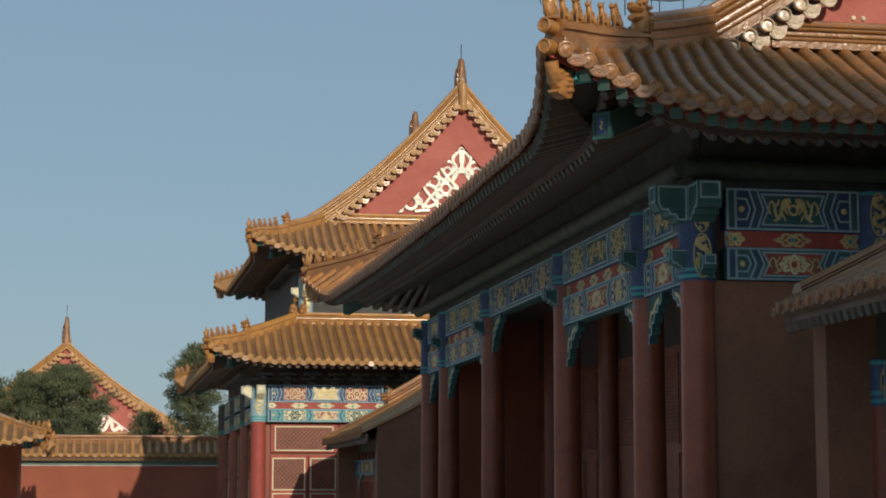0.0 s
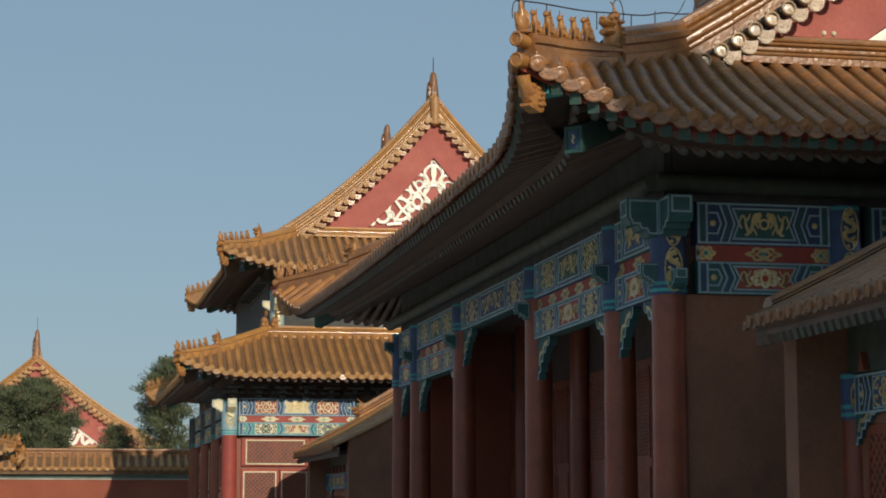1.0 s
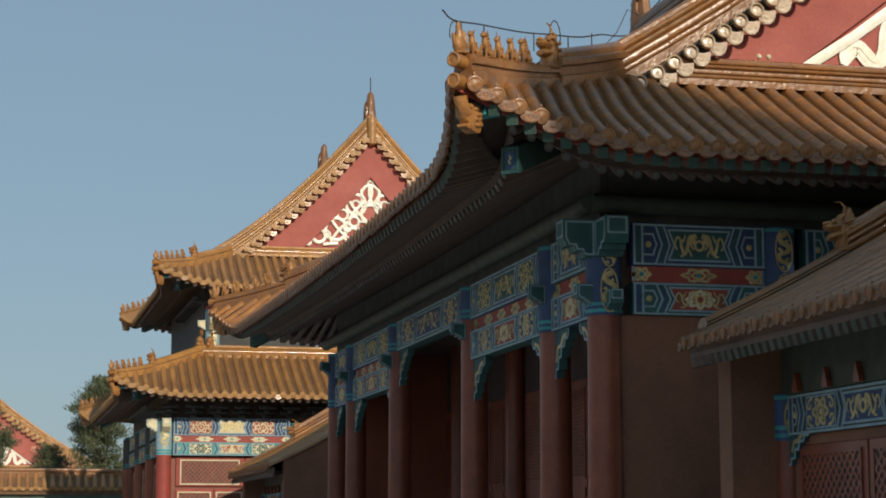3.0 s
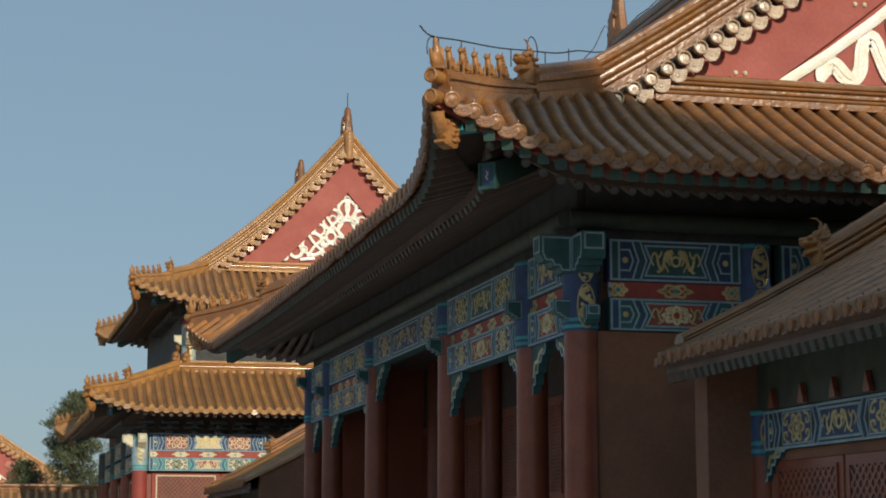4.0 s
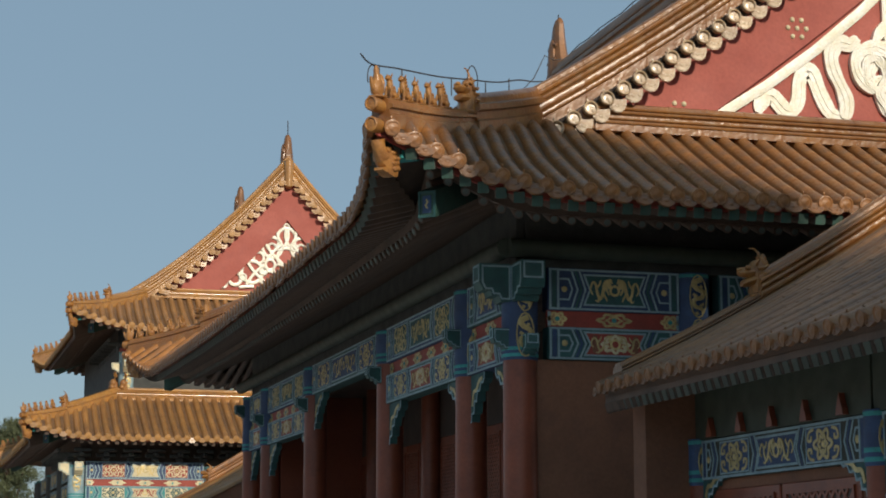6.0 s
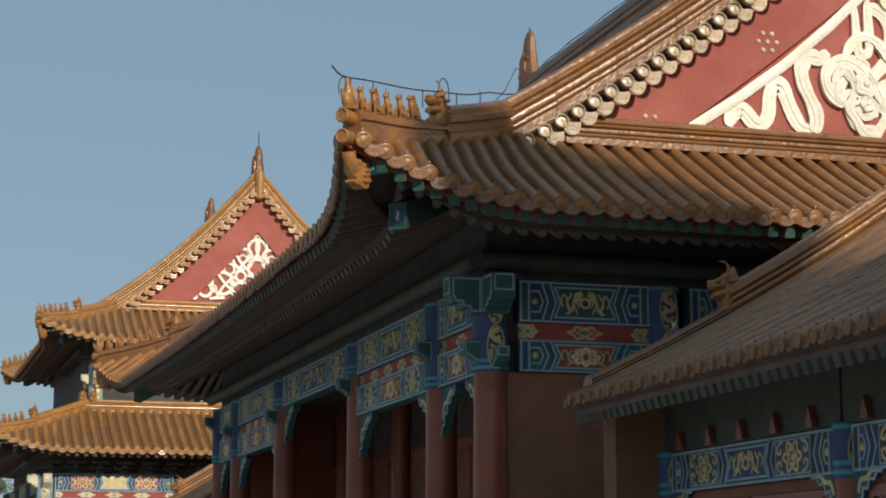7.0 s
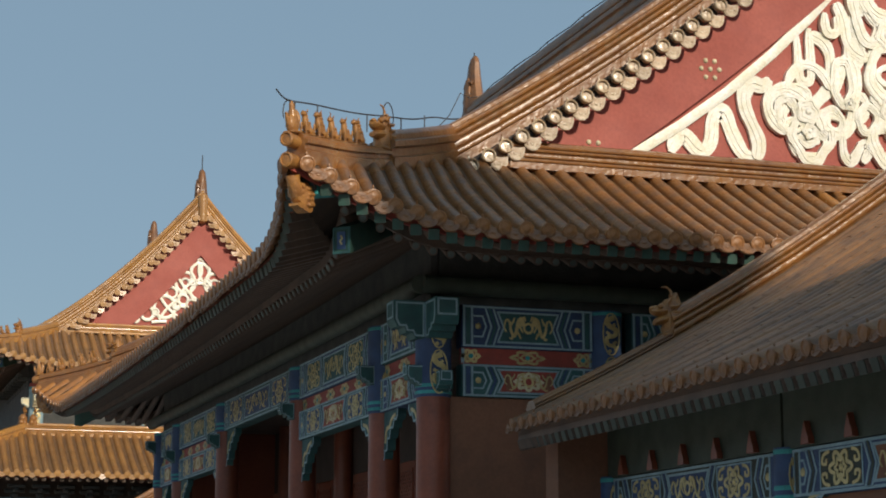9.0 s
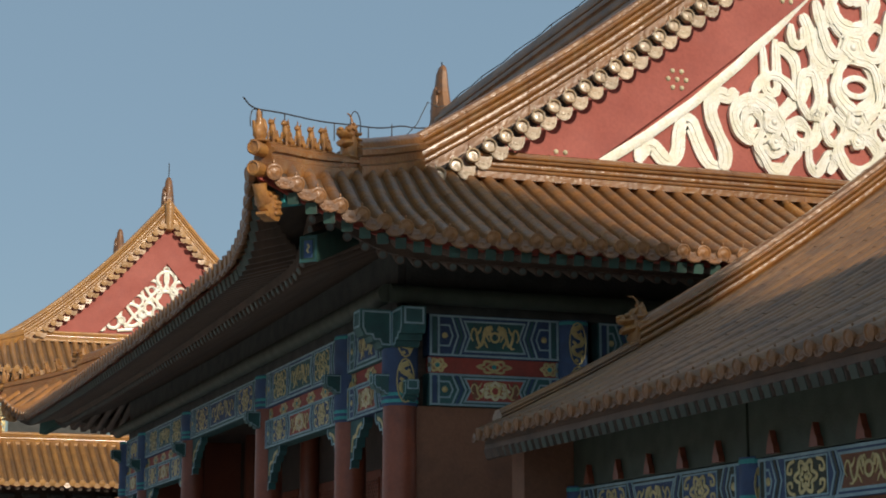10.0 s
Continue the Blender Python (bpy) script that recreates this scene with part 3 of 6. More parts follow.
def carved_relief(parent, x_left, xc, z0, peak, y):
    """Gilded knotted ribbons in relief that fill a gable's triangle, with their gilded border."""
    kx, kz = (xc - x_left) / 3.36, peak / 2.77
    up = Vector((0, 0, 1))
    left = frame_of((kx, 0, 0), (0, 0, kz), (0, -1, 0), (x_left, y, z0))
    right = frame_of((-kx, 0, 0), (0, 0, kz), (0, -1, 0), (2 * xc - x_left, y, z0))
    wide, mid, slim = 0.178, 0.145, 0.115
    ribbons = [
        (wide, [(0.49, 0.09), (0.54, 0.23), (0.66, 0.30), (0.75, 0.21), (0.84, 0.13), (0.93, 0.15), (1.00, 0.28), (1.01, 0.48), (1.09, 0.61), (1.18, 0.58), (1.24, 0.42), (1.32, 0.25), (1.41, 0.13), (1.54, 0.12)]),
        (wide, [(1.56, 0.08), (1.60, 0.27), (1.52, 0.47), (1.43, 0.66), (1.42, 0.85), (1.53, 0.97), (1.66, 0.93), (1.76, 1.03)]),
        (mid, [(1.94, 0.41), (1.78, 0.54), (1.71, 0.71), (1.77, 0.86), (1.94, 0.94), (2.10, 0.90), (2.25, 0.79), (2.39, 0.62), (2.43, 0.48)]),
        (slim, [(1.89, 0.87), (1.97, 0.76), (1.91, 0.61), (1.99, 0.53)]),
        (slim, [(2.12, 1.60), (2.14, 1.27), (2.15, 1.07), (2.23, 1.03), (2.30, 1.08), (2.30, 1.29), (2.29, 1.68)]),
        (slim, [(1.96, 0.96), (2.06, 1.15), (2.20, 1.24), (2.34, 1.22), (2.46, 1.13), (2.55, 0.97)]),
        (mid, [(2.30, 1.60), (2.42, 1.57), (2.55, 1.46), (2.57, 1.25), (2.58, 1.06), (2.47, 0.91), (2.33, 0.78), (2.21, 0.58)]),
        (mid, [(2.61, 0.93), (2.69, 1.19), (2.79, 1.36), (2.89, 1.27), (2.91, 1.06), (2.85, 0.84), (2.82, 0.61), (2.70, 0.47), (2.55, 0.46), (2.45, 0.56), (2.52, 0.69), (2.65, 0.64)]),
        (slim, [(2.07, 0.51), (2.00, 0.39), (2.10, 0.25), (2.19, 0.10), (2.34, 0.10), (2.44, 0.26), (2.55, 0.35), (2.53, 0.49)]),
        (slim, [(2.12, 0.43), (2.23, 0.31), (2.38, 0.39)]),
        (slim, [(2.69, 0.43), (2.69, 0.24), (2.78, 0.12), (2.88, 0.26), (2.97, 0.38), (3.03, 0.27), (2.94, 0.14)]),
        (mid, [(3.37, 0.10), (3.22, 0.15), (3.11, 0.34), (3.08, 0.50), (3.21, 0.62), (3.37, 0.62)]),
        (mid, [(3.37, 0.91), (3.21, 0.99), (3.11, 1.17), (3.13, 1.39), (3.23, 1.54), (3.37, 1.60)]),
        (mid, [(2.66, 2.02), (2.76, 1.81), (2.79, 1.57), (2.92, 1.42), (3.11, 1.39)]),
        (mid, [(2.84, 2.20), (2.90, 1.95), (2.95, 1.77), (3.03, 1.59), (3.18, 1.58), (3.32, 1.68)]),
        (slim, [(2.94, 0.96), (3.03, 0.85), (2.99, 0.70), (2.89, 0.58), (3.02, 0.53)]),
        (mid, [(3.09, 0.95), (3.25, 0.83), (3.37, 0.82)]),
        (slim, [(2.50, 1.88), (2.50, 1.70), (2.58, 1.62), (2.68, 1.70), (2.66, 1.86)]),
        (mid, [(3.02, 2.34), (3.10, 2.10), (3.22, 1.95), (3.37, 1.92)]),
        (slim, [(3.16, 2.46), (3.24, 2.28), (3.37, 2.22)]),
    ]
    # (middle, half width, half height, band) of the loops of each knot, at the sides and on the axis
    side_loops = [(2.25, 0.32, 0.23, 0.16, 0.10), (2.55, 0.58, 0.14, 0.16, 0.09), (1.96, 0.63, 0.13, 0.19, 0.09), (2.71, 1.07, 0.12, 0.26, 0.10), (2.06, 0.48, 0.12, 0.10, 0.07), (2.11, 0.85, 0.15, 0.12, 0.08), (3.03, 0.65, 0.13, 0.16, 0.09), (3.04, 1.75, 0.17, 0.20, 0.10), (2.89, 1.43, 0.11, 0.15, 0.08)]
    axis_loops = [(3.33, 0.39, 0.28, 0.18, 0.11), (3.37, 1.18, 0.31, 0.35, 0.11), (3.29, 2.08, 0.26, 0.26, 0.11)]
    # (middle, size) of the knots' rosettes
    rosettes = [(2.23, 0.68, 0.15), (3.35, 0.78, 0.16), (3.33, 1.67, 0.16), (2.24, 0.45, 0.09), (3.34, 0.54, 0.10), (2.79, 0.81, 0.08)]

    def flowing(pts):
        out = []
        for p in smooth_line(pts, 9):
            q = Vector((p[0], p[1]))
            if not out or (q - out[-1]).length > 0.008:
                out.append(q)
        for _ in range(14):
            out = [out[0]] + [(out[i - 1] + 2 * out[i] + out[i + 1]) / 4 for i in range(1, len(out) - 1)] + [out[-1]]
        return [(q.x, q.y) for q in out]

    def off_line(pts, by):
        out = []
        for i, p in enumerate(pts):
            a, b = Vector(pts[max(i - 1, 0)]), Vector(pts[min(i + 1, len(pts) - 1)])
            t = (b - a).normalized()
            out.append((p[0] - t.y * by, p[1] + t.x * by))
        return out

    for m, s in ((left, 1), (right, -1)):
        for i, (width, pts) in enumerate(ribbons):
            g = Geo()
            flow = flowing(pts)
            d = 0.030 + 0.0022 * ((7 * i) % 20) + (0 if s > 0 else 0.0011)
            g.strip(flow, lambda t: width * (1.0 + 0.09 * math.sin(11 * t + i) + 0.06 * math.sin(31 * t + 2 * i)) * (1.0 - 0.6 * abs(2 * t - 1) ** 14), d, m)
            for by, w, h in ((-0.24, 0.12, 0.0050), (0.10, 0.16, 0.0075)):
                g.strip(off_line(flow, by * width), lambda t: w * width * (0.6 + 0.8 * math.sin(math.pi * t)), d + h, m)
            part("relief_ribbon", g, GOLD, parent, "", 40)
        for j, (x, z, rx, rz, w) in enumerate(side_loops + (axis_loops if s > 0 else [])):
            d = 0.040 + 0.002 * ((5 * j) % 17) + (0 if s > 0 else 0.001)
            ring = [(math.cos(q * math.pi / 20), math.sin(q * math.pi / 20), 1 + 0.05 * math.sin(q * math.pi / 4 + j)) for q in range(40)]
            g = Geo().strip([(x + rx * e * a, z + rz * e * b) for a, b, e in ring], w, d, m, True)
            for f, h in ((0.93, 0.006), (1.10, 0.008)):
                g.strip([(x + rx * f * e * a, z + rz * f * e * b) for a, b, e in ring], 0.16 * w, d + h, m, True)
            part("relief_loop", g, GOLD, parent, "", 40)
        for j, (x, z, r) in enumerate(rosettes):
            if s < 0 and x > 3.2:
                continue
            ring = [(r * (1 + 0.10 * math.cos(5 * a * math.pi / 24 + j)), a * math.pi / 24) for a in range(48)]
            g = Geo().plate([(x + q * math.cos(w), z + q * math.sin(w)) for q, w in ring], 0.078, m)
            for f in (0.84, 0.56):
                g.strip([(x + f * q * math.cos(w), z + f * q * math.sin(w)) for q, w in ring], 0.13 * r, 0.086, m, True)
            g.ball((x, z, 0.078), (0.30 * r, 0.30 * r, 0.02), m, 10, 4)
            part("relief_rosette", g, GOLD, parent, "", 40)
        if s > 0:
            g = Geo()
            g.strip([(3.37 + 0.17 * math.cos(a * math.pi / 16), 1.20 + 0.11 * math.sin(a * math.pi / 16)) for a in range(32)], 0.07, 0.05, m, True, 0.006)
            part("relief_lens", g, GOLD, parent, "", 40)
    g = Geo()
    for m in (left, right):
        g.strip([(0.0, 0.02), (0.6, 0.40), (1.2, 0.83), (1.8, 1.33), (2.3, 1.80), (2.6, 2.12), (3.36, 2.86)], 0.115, 0.05, m, crest=0.01)
    part("gilded_border", g, GOLD, parent, "", 40)


def ring_relief(parent, xc, peak, x_left, z0, y):
    """Gilded linked rings and crossing bands in relief that fill the far hall's gable, with a thin gilded border."""
    m = frame_of((1, 0, 0), (0, 0, 1), (0, -1, 0), (xc, y, peak))
    rings = [(0, -0.17, 0.07, 0.06), (0, -0.47, 0.25, 0.085), (0.40, -0.76, 0.27, 0.085), (0.40, -0.76, 0.10, 0.06), (0.77, -1.06, 0.14, 0.07), (0.95, -1.46, 0.29, 0.09), (0, -1.02, 0.25, 0.085), (0.45, -1.24, 0.13, 0.07), (0, -1.60, 0.26, 0.085), (0.48, -1.66, 0.23, 0.085), (1.42, -1.66, 0.17, 0.09), (1.72, -1.84, 0.07, 0.07), (0.20, -0.74, 0.09, 0.06), (0.64, -1.42, 0.10, 0.06), (1.20, -1.62, 0.08, 0.06), (0.24, -1.36, 0.12, 0.06)]
    bands = [((0.62, -0.62), (0.10, -1.22)), ((0.14, -0.66), (0.60, -1.20)), ((1.10, -1.18), (0.56, -1.76)), ((0.62, -1.24), (1.10, -1.82)), ((0.03, -0.24), (-0.06, -0.72)), ((0.24, -0.30), (0.16, -0.62)), ((1.30, -1.90), (0.90, -1.86))]
    for s in (1, -1):
        for i, (x, z, r, w) in enumerate(rings):
            if s < 0 and x == 0:
                continue
            d = 0.03 + 0.002 * i + (0.001 if s < 0 else 0)
            g = Geo().strip([(s * x + r * math.cos(a * math.pi / 14), z + 1.05 * r * math.sin(a * math.pi / 14)) for a in range(28)], w, d, m, True, 0.012)
            part("relief_ring", g, GOLD, parent, "", 40)
        for i, (a, b) in enumerate(bands):
            mid = (0.5 * (a[0] + b[0]) + 0.05, 0.5 * (a[1] + b[1]))
            g = Geo().strip(smooth_line([(s * q[0], q[1]) for q in (a, mid, b)], 5), 0.075, 0.055 + 0.002 * i + (0.001 if s < 0 else 0), m, False, 0.01)
            part("relief_ribbon", g, GOLD, parent, "", 40)
        part("gilded_border", Geo().strip([(s * (xc - x_left), z0 - peak), (s * 0.5 * (xc - x_left), 0.47 * (z0 - peak)), (0, 0.04)], 0.04, 0.045, m), GILT, parent)


def gable_end(parent, roof, k, disc, drip, near=True, relief=True):
    """Red gable wall, boards with gilt nails, tiled verge, raking ridges, base ridge."""
    sgn = -1 if near else 1
    yg = roof.y0 + roof.top if near else roof.y1 - roof.top
    xc, d0 = (roof.x0 + roof.x1) / 2, roof.top
    zb = roof.ze + roof.rise(d0)
    rake = [Vector((roof.x0 + d, yg, roof.ze + roof.rise(d))) for d in [d0 + (roof.half - d0) * i / 14 for i in range(15)]]
    both = rake + mirror_x(roof, rake[:-1])[::-1]
    g = Geo()
    low = [Vector((p.x, yg, zb - 0.25)) for p in both]
    g.loft([[Vector((p.x, yg, p.z - 0.06)), q, q + Vector((0, -sgn * 0.2, 0)), Vector((p.x, yg - sgn * 0.2, p.z - 0.06))] for p, q in zip(both, low)])
    part("gable_wall", g, GABLE_RED, parent)
    drop = 1.12 * k if k == 1 else 1.64 * k
    for line in (rake, mirror_x(roof, rake)):
        g = Geo()
        rings = []
        for p in line:
            lo = max(zb - 0.05, p.z - (1.14 if k == 1 else drop))
            rings.append([(p.x, yg + sgn * 0.02, p.z - 0.04), (p.x, yg + sgn * 0.10, p.z - 0.04), (p.x, yg + sgn * 0.10, lo), (p.x, yg + sgn * 0.02, lo)])
        g.loft(rings)
        board = part("barge_board", g, GABLE_RED, parent)
        if not near or k < 1:
            continue
        for i in range(6):
            d = (3.81 + 1.48 * i) * k - (1 - k) * 0.6
            if d > roof.half - 0.7 * k:
                break
            s = 1 if line is rake else -1
            c = Vector((xc - s * (roof.half - d), yg + sgn * 0.10, roof.ze + roof.rise(d) - 0.87 * k))
            for j in range(7):
                g = Geo()
                r = 0 if j == 6 else 0.115 * k
                g.ball(c + Vector((r * math.cos(j * math.pi / 3), 0, r * math.sin(j * math.pi / 3))), (0.032 * k, 0.03 * k, 0.032 * k), None, 8, 4)
                part("gilt_nail", g, CREAM, board, "", 50)
    # tiled verge: short rows across the rake with end discs and drips
    g = Geo()
    step = roof.pitch * 1.02
    for s in (1, -1):
        d = d0 - 0.1 * k
        i = 0
        while d < roof.half - 0.1:
            z = roof.ze + roof.rise(d)
            x = xc - s * (roof.half - d)
            slope = math.atan(roof.a + 2 * roof.b * d)
            q = frame_of((1, 0, 0), (0, -sgn, 0), (0, 0, 1), (x, yg + sgn * 0.34 * k, z - 0.22 * k))
            if near:
                ob = piece("verge_end_tile", disc, q @ pose(0, 0, 0, 0, -s * math.degrees(slope) * 0.4, random.uniform(-2, 2)) @ pose(0, 0, 0, random.uniform(-8, -3), 0, 0), parent)
                e = d + step / 2
                q2 = frame_of((1, 0, 0), (0, -sgn, 0), (0, 0, 1), (xc - s * (roof.half - e), yg + sgn * 0.31 * k, roof.ze + roof.rise(e) - 0.28 * k))
                piece("verge_drip_tile", drip, q2 @ pose(0, 0, 0, 0, s * math.degrees(slope) * 0.15, 0) @ pose(0, 0, 0, 8 + random.uniform(-4, 4), 0, 0), parent)
            r = roof.r
            g.loft([[(x + r * math.cos(math.pi * j / 6), yy, z - 0.22 * k + r * 1.1 * math.sin(math.pi * j / 6)) for j in range(7)] for yy in (yg + sgn * 0.33 * k, yg - sgn * 0.1)], closed=False)
            d += step * math.cos(slope)
            i += 1
    part("verge_tiling", g, TILE_ROWS, parent, "", 40, "stuff")
    # Near-black mortar strip also stands in for the shade in the gaps.
    if near and k == 1:
        for line in (rake, mirror_x(roof, rake)):
            g = Geo().loft([[(p.x, yg + sgn * 0.105, p.z - 0.30), (p.x, yg + sgn * 0.215, p.z - 0.26), (p.x, yg + sgn * 0.215, p.z - 0.02), (p.x, yg + sgn * 0.105, p.z - 0.02)] for p in line])
            part("verge_gap_strip", g, SHADE_MORTAR, parent, "mortar strip darkened as the shade between the verge tiles")
    foot = 0.25 if k == 1 else 0.85 * k
    for s in (1, -1):
        pts = [Vector((xc - s * (roof.half - d), yg + sgn * 0.06 * k, roof.ze + roof.rise(d) + (0.0 if near else 0))) for d in [d0 - foot + (roof.half - d0 + foot) * i / 24 for i in range(25)]]
        part("raking_ridge", ridge_along(pts, 0.30 * k, 0.53 * k if k < 1 else 0.43), ridge_mat(parent) if near or k != 1 else TILE_SHADED, parent, "", 35)
        if near or k == 1:
            continue
        g = Geo()
        p = pts[1]
        c = Matrix.Translation((p.x, p.y, p.z + 0.42 * k)) @ (pose(0, 0, 0) if s > 0 else pose(0, 0, 0, 0, 0, 180))
        g.loft([[(0.14 * k * a, 0.09 * k * b, 0) for a, b in ((-1, -1), (1, -1), (1, 1), (-1, 1))], [(0.13 * k * a - 0.02 * k, 0.08 * k * b, 0.35 * k) for a, b in ((-1, -1), (1, -1), (1, 1), (-1, 1))], [(0.08 * k * a + 0.03 * k, 0.07 * k * b, 0.62 * k) for a, b in ((-1, -1), (1, -1), (1, 1), (-1, 1))], [(0.03 * k * a + 0.06 * k, 0.05 * k * b, 0.72 * k) for a, b in ((-1, -1), (1, -1), (1, 1), (-1, 1))]], c)
        for j in range(4):
            g.ball((-0.10 * k, 0, (0.12 + 0.14 * j) * k), (0.09 * k, 0.10 * k, 0.09 * k), c, 8, 4)
        g.tube([c @ Vector((0.05 * k, 0, 0.68 * k)), c @ Vector((0.02 * k, 0, 0.80 * k)), c @ Vector((-0.06 * k, 0, 0.84 * k))], 0.014 * k)
        part("ridge_end_beast", g, FIGURE, parent, "", 45)
    if k < 1 and near:
        top = roof.ze + roof.rise(roof.half)
        part("apex_cover_tile", Geo().lathe([(0.05 * k, top - 0.62 * k), (0.14 * k, top - 0.56 * k), (0.15 * k, top - 0.2 * k), (0.16 * k, top + 0.3 * k)], Matrix.Translation((xc, yg + sgn * 0.24 * k, 0)), 12), ridge_mat(parent), parent, "", 40)
    # ridge along the foot of the gable
    x_a, x_b = roof.x0 + d0 + 0.55 * k, roof.x1 - d0 - 0.55 * k
    pts = [Vector((x_a + (x_b - x_a) * i / 10, yg + sgn * 0.16 * k, zb - 0.05 * k)) for i in range(11)]
    part("base_ridge", ridge_along(pts, 0.26 * k, 0.27 * k), ridge_mat(parent), parent, "", 35)
    g = Geo()
    for x, s in ((x_a, -1), (x_b, 1)):
        g = Geo()
        g.loft([[(x, yg + sgn * 0.02, zb - 0.1), (x, yg + sgn * 0.3 * k, zb - 0.1), (x, yg + sgn * 0.25 * k, zb + 0.26 * k), (x, yg + sgn * 0.02, zb + 0.26 * k)], [(x + s * 0.28 * k, yg + sgn * 0.02, zb - 0.1), (x + s * 0.28 * k, yg + sgn * 0.22 * k, zb - 0.1), (x + s * 0.28 * k, yg + sgn * 0.2 * k, zb), (x + s * 0.28 * k, yg + sgn * 0.02, zb)]])
        part("base_ridge_end", g, ridge_mat(parent), parent)
    if relief and near:
        dl = 4.35 * k if k == 1 else d0 + 1.45 * k
        zl = zb + (0.19 if k >= 1 else 0.10) * k
        while roof.ze + roof.rise(dl) - drop - 0.02 < zl:
            dl += 0.02
        peak = roof.ze + roof.rise(roof.half) - drop
        if k < 1:
            dl -= 0.2
            ring_relief(parent, xc, peak, roof.x0 + dl, zl, yg - 0.002)
        else:
            carved_relief(parent, roof.x0 + dl - 0.04, xc, zl - 0.01, peak - zl, yg - 0.002)


def top_ridge(parent, roof, k, big=1.0, rod=True, broad=1.0):
    """The main ridge with its two end ornaments."""
    xc, z = (roof.x0 + roof.x1) / 2, roof.ze + roof.rise(roof.half)
    y0, y1 = roof.y0 + roof.top - 0.05, roof.y1 - roof.top + 0.05
    # Main hall's sunless ridge: its shade is put into the tile colour.
    part("main_ridge", ridge_along([Vector((xc, y0 + (y1 - y0) * i / 6, z)) for i in range(7)], 0.40 * k, (0.61 if rod else 0.76) * k, rod), ridge_mat(parent) if rod else TILE_SHADED, parent, "", 35)
    for y, s in ((y0 + 0.12 * k, 1), (y1 - 0.12 * k, -1)):
        c = frame_of((broad, 0, 0), (0, s, 0), (0, 0, big), (xc, y, z))
        g = Geo()
        oct8 = [(math.cos((j + 0.5) * math.pi / 4), math.sin((j + 0.5) * math.pi / 4)) for j in range(8)]
        # body that bites the ridge, upright blade with a rounded top, fin behind it
        g.loft([[(a * w * k, (b * l + o) * k, h * k) for a, b in oct8] for w, l, o, h in ((0.23, 0.36, 0.02, 0.0), (0.21, 0.38, 0.08, 0.30), (0.18, 0.32, 0.06, 0.62), (0.15, 0.24, 0.0, 0.92), (0.125, 0.20, -0.02, 1.16), (0.105, 0.17, 0.0, 1.34), (0.07, 0.12, 0.03, 1.45), (0.03, 0.05, 0.05, 1.49))], c)
        g.ball((0, 0.40 * k, 0.28 * k), (0.20 * k, 0.24 * k, 0.18 * k), c)
        orn = part("ridge_dragon", g, DRAGON, parent, "", 50)
        g = Geo()
        g.loft([[((a * w - 0.13) * k, (b * l + o) * k, h * k) for a, b in oct8] for w, l, o, h in ((0.10, 0.20, 0.0, 0.05), (0.10, 0.18, 0.0, 0.45), (0.085, 0.16, 0.0, 0.80), (0.06, 0.10, 0.0, 1.02), (0.02, 0.04, 0.0, 1.10))], c)
        part("back_fin", g, DRAGON, orn, "", 50)
        for i, (x, h) in enumerate(((0.17, 0.2), (0.16, 0.45), (0.14, 0.7), (0.12, 0.95))):
            g = Geo().tube([c @ Vector((-x * k, -0.24 * k, h * k)), c @ Vector((-(x + 0.02) * k, -0.05 * k, (h + 0.10) * k)), c @ Vector((-x * k, 0.2 * k, (h + 0.03) * k))], 0.03 * k)
            part("carved_scale", g, DRAGON, orn, "", 45)
        if s > 0 or not rod:
            part("lightning_rod", Geo().tube([c @ Vector((0, 0, 1.3 * k)), c @ Vector((0, 0, (2.05 if rod else 1.56) * k))], 0.014), WIRE, orn)


